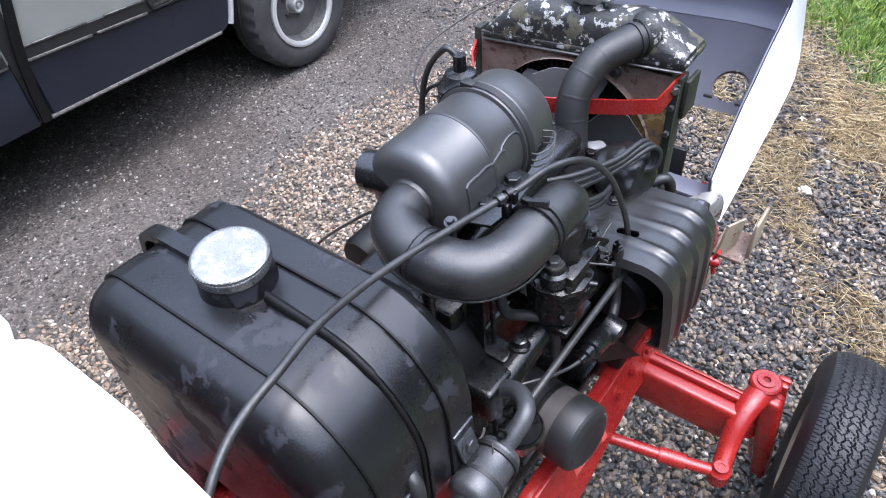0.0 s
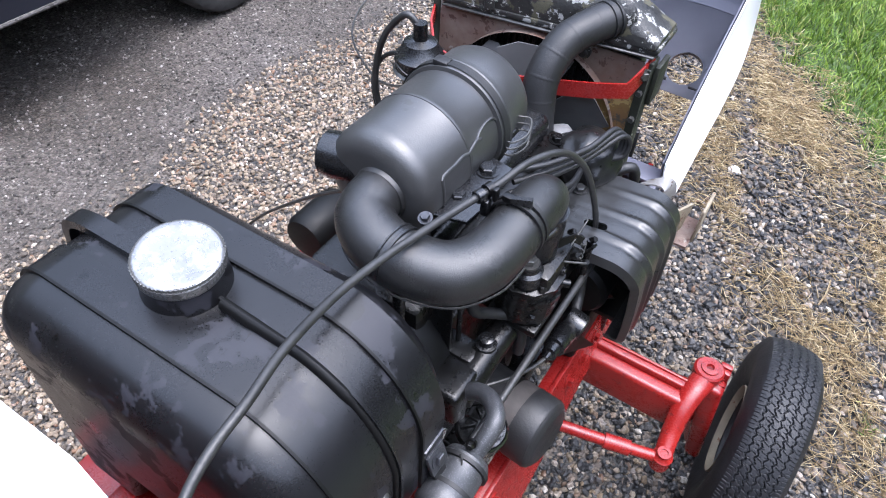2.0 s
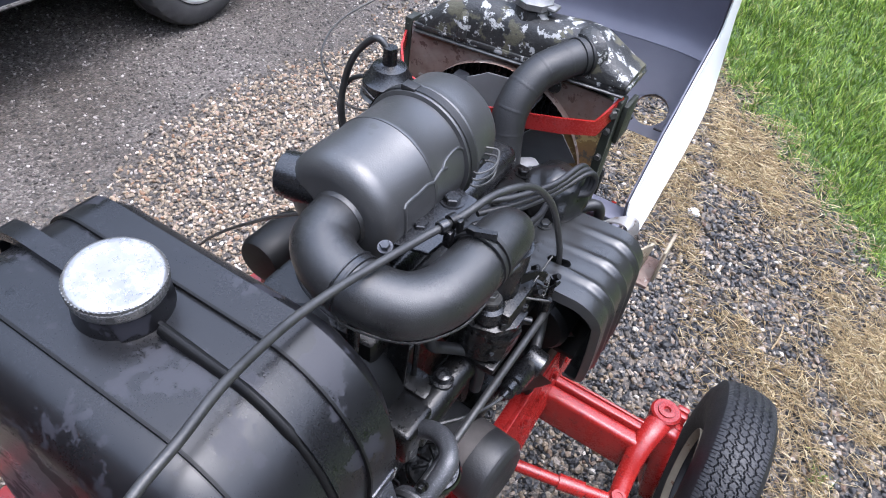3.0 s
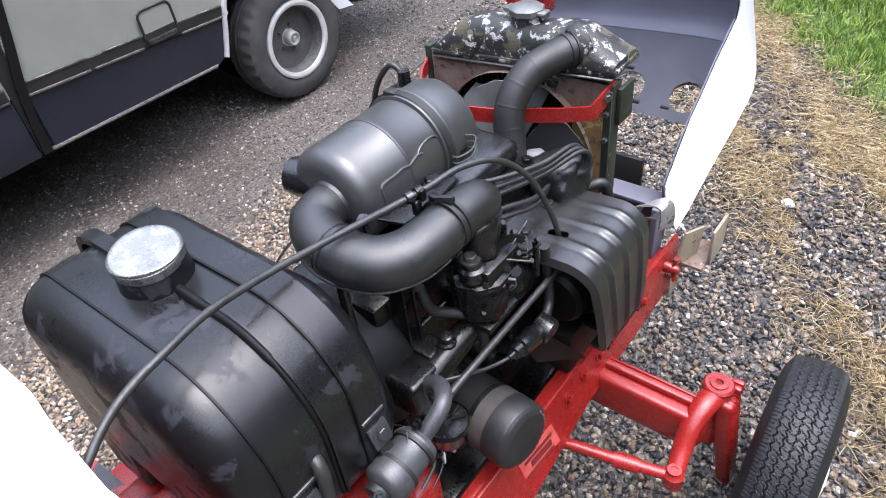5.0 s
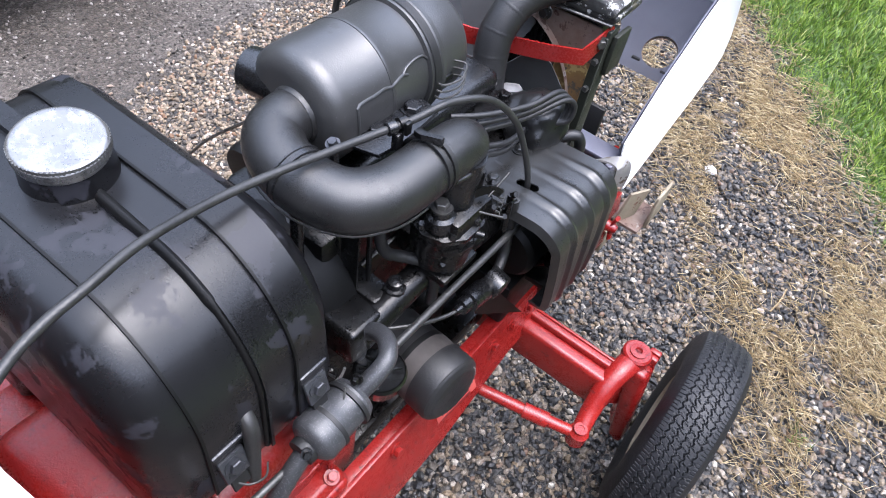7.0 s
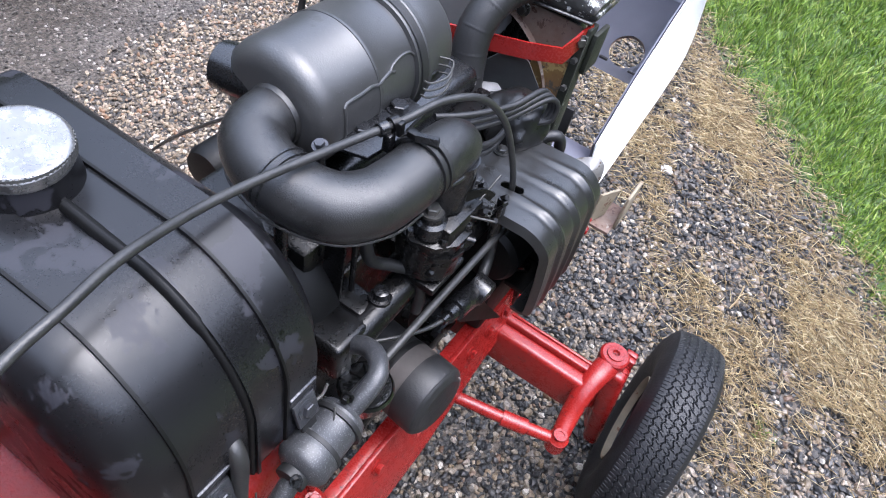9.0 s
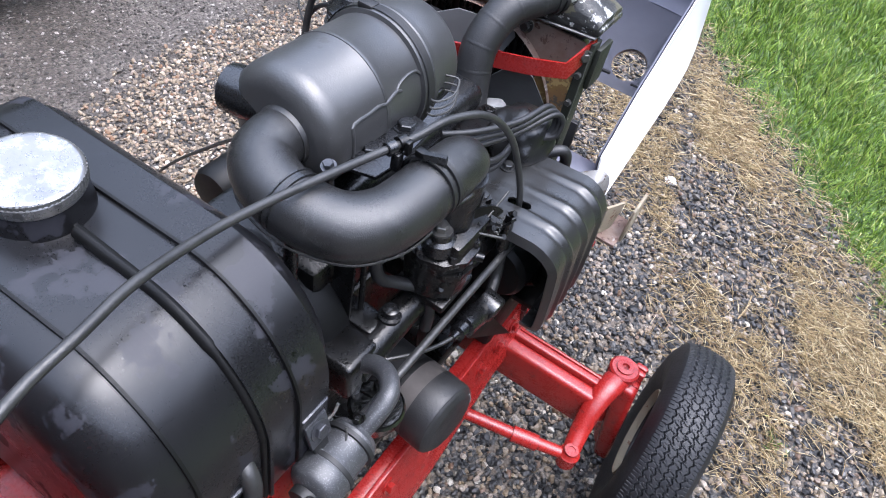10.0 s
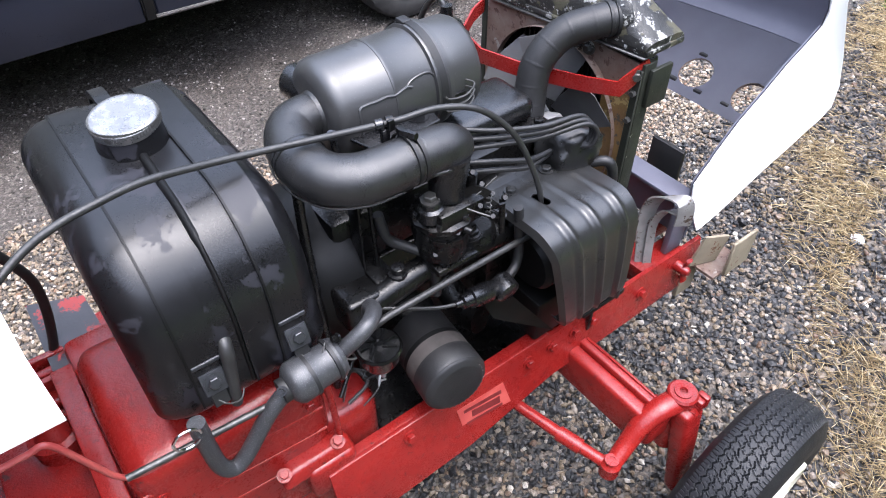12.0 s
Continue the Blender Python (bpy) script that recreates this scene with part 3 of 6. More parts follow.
# ---- the tractor, assembly by assembly ----
def chassis():
    t = thing("tractor_chassis", "red painted steel tractor chassis with front axle, on gravel", "tractor chassis", (0.02, 0.2, 0.42))
    # side rails lean out a little towards the bottom
    def rail_x(z):
        return 0.310 + (0.556 - z) * 0.2
    for sgn in (1, -1):
        outline = [(-0.17, 0.39), (0.12, 0.40), (0.34, 0.438), (0.80, 0.44), (0.83, 0.46), (0.83, 0.545), (0.346, 0.546), (0.336, 0.556), (-0.17, 0.556)]
        bm = bmesh.new()
        outer = [bm.verts.new((0.02 + sgn * (rail_x(z) - 0.02), y, z)) for y, z in outline]
        inner = [bm.verts.new((0.02 + sgn * (rail_x(z) - 0.029), y, z)) for y, z in outline]
        bm.faces.new(outer)
        bm.faces.new(inner[::-1])
        for i in range(len(outline)):
            j = (i + 1) % len(outline)
            bm.faces.new((outer[i], outer[j], inner[j], inner[i]))
        bmesh.ops.bevel(bm, geom=[e for e in bm.edges if len(e.link_faces) == 2], offset=0.0016, segments=2, profile=0.5, affect="EDGES")
        rail = part("side_rail", bm, RED, t, "red steel side rail")
        cx = 0.02 + sgn * 0.273
        part("rail_flange", rbox((cx - 0.012, -0.17, 0.545), (cx + 0.012, 0.334, 0.5535), 0.002), RED, rail)
    part("cross_member", rbox((-0.262, 0.68, 0.44), (0.302, 0.74, 0.5), 0.006), RED, t)
    # axle: a rounded box with a ridge along its front edge
    part("axle_beam", rbox((-0.28, 0.394, 0.372), (0.54, 0.428, 0.470), 0.011, 4), RED, t, "red front axle beam")
    part("axle_ridge", join(rbox((-0.28, 0.429, 0.38), (0.52, 0.448, 0.477), 0.005, 3), tube([(0.33, 0.4475, 0.477), (0.42, 0.448, 0.478), (0.52, 0.4475, 0.477)], 0.0035, 8, 4)), RED, t, "raised front edge of the axle")
    part("axle_end", rbox((0.50, 0.40, 0.375), (0.555, 0.475, 0.465), 0.016, 3), RED, t)
    part("knuckle", frustum((0.606, 0.502), 0.034, 0.052, 0.19, (0.566, 0.488), 0.046, 0.056, 0.468, 0.011), RED, t, "red cast knuckle")
    part("knuckle_foot", lathe((0.575, 0.50, 0.245), (0.66, 0.545, 0.245), [(0, 0.026), (0.006, 0.032), (0.03, 0.032), (0.034, 0.02)], 24), RED, t)
    # fasteners along the right rail
    for y, z in ((0.281, 0.517), (0.346, 0.52), (0.410, 0.517), (0.462, 0.517), (-0.009, 0.53), (0.62, 0.50)):
        part("rail_bolt", bolt((rail_x(z) + 0.002, y, z), (1, 0, 0.2), 0.0098, 0.009), RED, t)
    # king pin and steering
    k = part("king_pin", lathe((0.546, 0.491, 0.318), (0.546, 0.491, 0.50), [(0, 0.025), (0.152, 0.025), (0.154, 0.031), (0.172, 0.031), (0.176, 0.027)], 28), RED, t, "red king pin housing")
    part("king_pin_plug", lathe((0.546, 0.491, 0.491), (0.546, 0.491, 0.55), [(0, 0.019), (0.006, 0.018), (0.007, 0.008), (0.003, 0.006)], 20), RED, k)
    part("pinch_ear", join(rbox((0.558, 0.497, 0.455), (0.588, 0.512, 0.49), 0.005), rbox((0.562, 0.5155, 0.455), (0.588, 0.53, 0.488), 0.005)), RED, k, "split clamp ears")
    part("pinch_bolt", bolt((0.577, 0.496, 0.462), (0.3, -1, 0), 0.009, 0.014), RED, k)
    part("steering_arm", tube([(0.545, 0.478, 0.470), (0.537, 0.44, 0.468), (0.531, 0.40, 0.448), (0.533, 0.36, 0.412), (0.538, 0.322, 0.385)],
                              [0.026, 0.025, 0.0225, 0.0195, 0.018], 18, 6, flat=0.86), RED, t, "red curved steering arm")
    e = part("tie_rod_end", lathe((0.538, 0.315, 0.355), (0.538, 0.315, 0.41), [(0, 0.015), (0.005, 0.02), (0.038, 0.021), (0.046, 0.012), (0.05, 0.011)], 20), RED, t, "red ball joint")
    part("joint_ring", lathe((0.538, 0.315, 0.403), (0.538, 0.315, 0.42), [(0, 0.014), (0.004, 0.014), (0.004, 0.008), (0, 0.008)], 18), RED, e)
    part("tie_rod", tube([(0.53, 0.312, 0.385), (0.44, 0.285, 0.39), (0.33, 0.255, 0.40), (-0.2, 0.12, 0.42)], 0.0125, 12, 1), RED, t, "red tie rod")
    part("tie_rod_sleeve", tube([(0.475, 0.296, 0.3875), (0.425, 0.281, 0.391)], 0.0165, 12, 1), RED, t)
    # maker's plate on the right rail
    lean = Vector((-0.2, 0, 1))
    base = Vector((rail_x(0.44) + 0.0006, 0, 0.44))
    d = part("decal", prism([(0.104, 0.029), (0.227, 0.006), (0.212, 0.07), (0.097, 0.076)], base, (0, 1, 0), lean, 0.0008), DECAL, t, "faded red decal with worn lettering")
    for p0, p1, q0, q1 in ((0.112, 0.205, 0.058, 0.066), (0.13, 0.2, 0.036, 0.052), (0.115, 0.205, 0.024, 0.03)):
        part("lettering_bar", prism([(p0, q0), (p1, q0 - 0.012), (p1, q1 - 0.01), (p0, q1)], base + Vector((0.001, 0, 0)), (0, 1, 0), lean, 0.0006), DARKRED, d)
    # plates clamped at the front end
    part("front_plate", prism([(0, 0), (0.07, 0.0), (0.085, 0.075), (0.02, 0.085)], (0.33, 0.775, 0.50), (0.35, 0.94, 0), (0, 0, 1), 0.006), PLATE, t, "weathered tan steel plate")
    part("front_plate", rbox((0.391, 0.822, 0.488), (0.399, 0.91, 0.588), 0.002, 1), PLATE, t, "weathered tan steel plate")
    part("plate_web", rbox((0.318, 0.79, 0.488), (0.392, 0.90, 0.497), 0.001, 1), RUST, t, "rusty steel web")
    part("lower_plate", rbox((0.322, 0.76, 0.40), (0.334, 0.82, 0.475), 0.002, 1), PLATE, t)
    w = part("wing_nut", lathe((0.318, 0.745, 0.51), (0.36, 0.745, 0.51), [(0, 0.014), (0.03, 0.012), (0.036, 0.008)], 14), RED, t, "red wing nut")
    for s in (1, -1):
        part("wing", tube([(0.338, 0.745, 0.51 + 0.008 * s), (0.345, 0.748, 0.51 + 0.032 * s)], [0.007, 0.011], 10, 1, flat=0.5), RED, w)
    part("grey_clip", strip([(0.268, 0.685, 0.50), (0.258, 0.688, 0.55), (0.246, 0.69, 0.61), (0.243, 0.692, 0.66), (0.256, 0.696, 0.695), (0.285, 0.702, 0.712), (0.31, 0.708, 0.712), (0.318, 0.711, 0.69), (0.318, 0.712, 0.65)], (0.55, 0.83, 0), 0.036, 0.004, 4), HOOKGREY, t, "grey bent metal hook")
    part("hook_web", strip([(0.275, 0.69, 0.51), (0.266, 0.693, 0.57), (0.262, 0.695, 0.63), (0.28, 0.70, 0.672), (0.305, 0.706, 0.68)], (0.55, 0.83, 0), 0.02, 0.004, 4), HOOKGREY, t)
    part("rack", rbox((0.24, 0.66, 0.48), (0.30, 0.80, 0.515), 0.004), RED, t)
    return t


def front_wheel(x, y, r, w):
    t = thing("front_wheel", "narrow ribbed front tractor tyre on a cream rim, standing on gravel", "wheel", (x, y, 0))
    m = Matrix.Translation((x, y, r)) @ Matrix.Rotation(radians(2.0), 4, "Z") @ Matrix.Translation((-x, -y, -r))
    h = w / 2

    def put(name, bm, mt, parent, label="", smooth=True):
        bmesh.ops.transform(bm, matrix=m, verts=bm.verts)
        return part(name, bm, mt, parent, label, smooth)
    a, b = (x - h, y, r), (x + h, y, r)
    inner = [(0.034, r - 0.152), (0.018, r - 0.138), (0.006, r - 0.112), (-0.004, r - 0.085), (-0.008, r - 0.06), (-0.004, r - 0.036), (0.004, r - 0.02)]
    prof = [(0.024, r - 0.122), (0.008, r - 0.11), (-0.004, r - 0.085), (-0.008, r - 0.06), (-0.004, r - 0.036), (0.005, r - 0.02)]
    # tread: ribs parted by zigzag grooves, with short slots across each rib
    n, seg, across = 6, 1000, 68
    x0, x1 = 0.010, w - 0.010
    step = (x1 - x0) / n

    def dip(u, q):
        f = u % 1.0
        zig = 0.0028 * (abs(2 * f - 1) * 2 - 1)
        if q < x0 + 0.45 * step or q > x1 - 0.45 * step:
            return 0.0016 if (u * 2) % 1.0 < 0.22 else 0.0
        for k in range(1, n):
            if abs(q - (x0 + k * step + zig)) < 0.0011:
                return 0.0038
        k = int((q - x0 - zig) / step)
        v = (q - x0 - zig) / step - k - 0.5
        s = (u + 0.5 * (k % 2)) % 1.0
        if abs(v) < 0.26 and abs(s - 0.5 - v * 0.5) < 0.05:
            return 0.0024
        if 0.12 < abs(v) < 0.3 and abs(s - 0.02 - (0.0 if v > 0 else 0.2)) < 0.04:
            return 0.0014
        return 0.0

    verts, faces = [], []
    cols = len(inner) + len(prof) + across + 1
    for i in range(seg):
        g = 2 * math.pi * i / seg
        line = list(inner)
        for j in range(across + 1):
            q = x0 + (x1 - x0) * j / across
            line.append((q, r - 0.015 * abs((q - h) / h) ** 2.5 - dip(88.0 * i / seg, q)))
        line += [(w - q, e) for q, e in prof[::-1]]
        verts += [(x - h + q, y + e * math.cos(g), r + e * math.sin(g)) for q, e in line]
        m0, m1 = i * cols, ((i + 1) % seg) * cols
        faces += [(m0 + k, m0 + k + 1, m1 + k + 1, m1 + k) for k in range(cols - 1)]
    me = bpy.data.meshes.new("tmp")
    me.from_pydata(verts, [], faces)
    bm = bmesh.new()
    bm.from_mesh(me)
    bpy.data.meshes.remove(me)
    tyre = put("tyre", bm, TYRE, t, "black ribbed rubber tyre with zigzag tread")
    put("rim_well", lathe(a, b, [(0.022, r - 0.146), (0.03, r - 0.15), (0.075, r - 0.15), (0.078, 0.06), (0.07, 0.05), (0.068, 0.0)], 64, False), TRIM, t, "dirty dark inner wheel well")
    put("rim_lip", lathe(a, b, [(0.02, r - 0.146), (0.006, r - 0.140), (0.004, r - 0.137), (0.007, r - 0.135), (0.016, r - 0.138)], 64, False), PLATE, t)
    put("rim", lathe(a, b, [(0.08, r - 0.14), (w - 0.03, r - 0.132), (w - 0.004, r - 0.105), (w + 0.010, r - 0.108), (w + 0.012, r - 0.12), (w - 0.01, r - 0.132), (w - 0.045, r - 0.138), (w - 0.04, 0.06), (w - 0.03, 0.05), (w - 0.028, 0.0)], 64, False), CREAM, t, "cream painted steel rim")
    put("hub", lathe(a, b, [(w - 0.05, 0.045), (w - 0.01, 0.04), (w + 0.02, 0.034), (w + 0.024, 0.0)], 28), CREAM, t)
    return t


def fuel_tank():
    t = thing("fuel_tank", "glossy black strapped steel fuel tank with peeling paint patches", "fuel tank", (0.075, -0.228, 0.83))
    x0, x1, z0, z1, y0, y1 = -0.184, 0.270, 0.80, 1.088, -0.356, -0.100
    zl = 0.69
    rr, rl, rb = 0.125, 0.068, 0.06

    def dome(px, pz):
        return pz + 0.016 * max(0.0, 1 - ((px - 0.04) / 0.235) ** 2) * min(1.0, max(0.0, (pz - 0.95) / 0.1))

    def section(ins):
        k = ins * 0.55
        return (arc(x1 - rr, z1 - rr, rr - ins, 0, 90, 14) + arc(x0 + rl, z1 - rl, rl - ins, 90, 180, 12)
                + arc(x0 + 0.035, zl + 0.035, 0.035 - k, 180, 270, 6) + [(-0.075, zl + k), (-0.045, z0 + k)] + arc(x1 - rb, z0 + rb, rb - k, 270, 360, 6))
    # body: a rounded section carried along y, with softly rounded ends
    bm = bmesh.new()
    rings = []
    R = 0.056
    ends = [(R * (1 - math.sin(radians(g))), R * (1 - math.cos(radians(g)))) for g in (0, 10, 22, 35, 48, 61, 75, 90)]
    for y, ins in [(y0 + q, i) for i, q in ends] + [(-0.2265, 0.0)] + [(y1 - q, i) for i, q in ends[::-1]]:
        rings.append([bm.verts.new((px, y, dome(px, pz))) for px, pz in section(ins)])
    for a, b in zip(rings, rings[1:]):
        for i in range(len(a)):
            j = (i + 1) % len(a)
            bm.faces.new((a[i], a[j], b[j], b[i]))
    bm.faces.new(rings[0])
    bm.faces.new(rings[-1][::-1])
    part("body", bm, TANK, t, "black tank shell with worn patches", True, 60)

    def over(y, w, th, grow):
        pts = [(px, y, dome(px, pz)) for px, pz in ([(x1 + grow, z0 + 0.05)] + arc(x1 - rr, z1 - rr, rr + grow, 0, 90, 14)
                                                     + arc(x0 + rl, z1 - rl, rl + grow, 90, 180, 12) + [(x0 - grow, z0 + 0.05)])]
        return strip(pts, (0, 1, 0), w, th)
    seam = [(x1 - 0.001, z0 + 0.05)] + arc(x1 - rr, z1 - rr, rr, 0, 90, 14) + [(0.11, z1), (0.062, z1 + 0.002)]
    part("seam_bead", tube([(px, -0.2265, dome(px, pz)) for px, pz in seam], [0.0035] * 4 + [0.0042] * 6 + [0.0062] * 8, 12, 2, flat=1.3), SEAM, t, "raised welded seam")
    part("seam_fin", over(-0.2225, 0.004, 0.008, 0.003), TANK, t, "thin edge beside the seam")
    for y in (-0.278, -0.156):
        s = part("strap", over(y, 0.042, 0.0025, 0.0022), TANK, t, "flat black steel strap")
        part("strap_edge", over(y - 0.0225, 0.003, 0.0045, 0.0022), SEAM, s)
        # folded end with a square bolted clip
        tilt = Matrix.Translation((0.2785, y, 0.9)) @ Matrix.Rotation(radians(-18), 4, "Y")
        part("clip_plate", rbox((-0.003, -0.016, -0.019), (0.003, 0.016, 0.016), 0.0015, 2, tilt), CLIPBLACK, s, "square clip plate")
        part("clip_fold", rbox((0.2685, y - 0.02, 0.929), (0.2762, y + 0.02, 0.936), 0.002), CLIPBLACK, s)
        part("clip_tongue", rbox((-0.006, -0.011, -0.042), (-0.001, 0.011, -0.018), 0.001, 1, tilt), TRIM, s)
        part("clip_bolt", bolt((0.2815, y, 0.901), (1, 0, 0.32), 0.0092, 0.006), CLIPBLACK, s)
        part("clip_wire", tube([(0.282, y - 0.008, 0.872), (0.296, y + 0.004, 0.864), (0.303, y + 0.02, 0.868), (0.296, y + 0.03, 0.878)], 0.0013, 6, 5), ZINC, s, "thin bent wire")
    # left flange of the far strap
    part("flange", strip([(x0 - 0.008, -0.224, 1.0), (x0 - 0.007, -0.224, 1.045), (x0 + 0.006, -0.224, 1.083), (x0 + 0.04, -0.224, 1.098), (x0 + 0.09, -0.224, 1.101), (-0.03, -0.224, 1.104)], (0, 1, 0), 0.022, 0.012, 5), TANK, t, "raised black flange of the tank halves")
    # neck and cap
    n = part("filler_neck", lathe((0.008, -0.224, 1.085), (0.008, -0.224, 1.14), [(0, 0.052), (0.012, 0.047), (0.04, 0.044), (0.055, 0.044)], 40), TANK, t)
    cap = part("cap", lathe((0.008, -0.224, 1.128), (0.012, -0.227, 1.17), [(0, 0.044), (0.002, 0.0455), (0.0135, 0.0455), (0.016, 0.0435), (0.0172, 0.041), (0.0168, 0.036), (0.0162, 0.03), (0.0162, 0.0)], 48), CHROME, t, "scuffed plated fuel cap")
    ring = bmesh.new()
    for i in range(64):
        g = 2 * math.pi * i / 64
        q = Matrix.Translation((0.008 + 0.0455 * math.cos(g), -0.224 + 0.0455 * math.sin(g), 1.136)) @ Matrix.Rotation(g, 4, "Z")
        bmesh.ops.create_cube(ring, size=1, matrix=q @ Matrix.Diagonal((0.0014, 0.002, 0.010, 1)))
    part("cap_side", lathe((0.008, -0.224, 1.1295), (0.008, -0.224, 1.15), [(0, 0.0459), (0.0115, 0.0459)], 48, False), SIDE, cap, "dull grey cap side")
    part("knurling", ring, SIDE, cap, smooth=False)
    # drain loop on the right side
    part("side_pipe", tube([(0.25, -0.244, 0.940), (0.266, -0.247, 0.948), (0.279, -0.251, 0.932), (0.283, -0.256, 0.89), (0.285, -0.261, 0.842)], [0.008, 0.0095, 0.0095, 0.0085, 0.008], 14, 6), CABLE, t, "short black rubber pipe")
    part("support", rbox((-0.1, -0.33, 0.60), (0.22, -0.13, 0.83), 0.01), GRIME, t, "dark tank cradle")
    return t


def air_cleaner():
    t = thing("air_cleaner", "satin dark grey cylindrical air cleaner with clamp band", "air cleaner", (0.055, 0.15, 1.0))
    a, b = Vector((0.066, 0.014, 1.079)), Vector((0.07, 0.32, 1.079))
    R = 0.079
    can = part("canister", lathe(a, b, [(0, 0.0), (0.0, 0.052), (0.002, 0.062), (0.008, 0.0705), (0.016, R - 0.002), (0.028, R), (0.1, R), (0.102, R + 0.001), (0.107, R + 0.001),
                                        (0.109, R), (0.172, R), (0.174, R + 0.005), (0.184, R + 0.007), (0.190, R + 0.002), (0.196, R + 0.006), (0.204, R + 0.005), (0.207, R - 0.001), (0.256, R - 0.002), (0.264, R - 0.006), (0.268, R - 0.014), (0.269, 0.03)], 64), CAN, t, "grey canister")
    u = (b - a).normalized()
    part("clamp_band", lathe(a + u * 0.178, b, [(0, R + 0.0075), (0.013, R + 0.0075)], 64, False), TRIM, t, "black clamp band")
    part("clamp_tab", rbox((0.035, 0.19, 1.157), (0.057, 0.207, 1.166), 0.002), TRIM, t)
    # raised bead of the label frame
    def on(s, ang, rr=R + 0.0006):
        c = a + u * s
        return c + Vector((math.sin(radians(ang)) * rr, 0, math.cos(radians(ang)) * rr))
    bead = [on(0.041, 112), on(0.039, 92), on(0.039, 74), on(0.044, 67), (on(0.07, 67)), on(0.088, 66), on(0.1, 68), on(0.112, 66), on(0.124, 64), on(0.132, 66)]
    part("bead", tube(bead, 0.0022, 8, 2), CAN, can)
    bead2 = [on(0.124, 64), on(0.131, 60), on(0.15, 57), on(0.166, 58), on(0.174, 64)]
    part("bead", tube(bead2, 0.002, 8, 2), CAN, can)
    part("seam_ring", lathe(a + u * 0.101, b, [(0, R), (0.0008, R + 0.0016), (0.0028, R + 0.0016), (0.0036, R)], 64, False), CAN, can)
    # wire clip on the right
    c = part("latch", rbox((0.136, 0.212, 1.066), (0.15, 0.24, 1.076), 0.002), GRIME, t)
    for k in range(3):
        z = 1.063 + 0.011 * k
        part("latch_wire", tube([(0.14, 0.20, z), (0.16, 0.198, z - 0.004), (0.172, 0.222, z), (0.164, 0.245, z + 0.008), (0.146, 0.242, z + 0.007)], 0.0015, 6, 5), ZINC, c, "bent spring wire")
    # inlet stub on the left
    part("inlet_stub", lathe((0.035, 0.045, 1.088), (-0.035, 0.032, 1.086), [(0, 0.031), (0.04, 0.031), (0.058, 0.029), (0.061, 0.025), (0.04, 0.022), (0.02, 0.0)], 32), BLACK, t, "short black inlet stub")
    part("mount_bracket", rbox((0.01, 0.06, 0.94), (0.09, 0.22, 1.005), 0.006), GRIME, t)
    return t


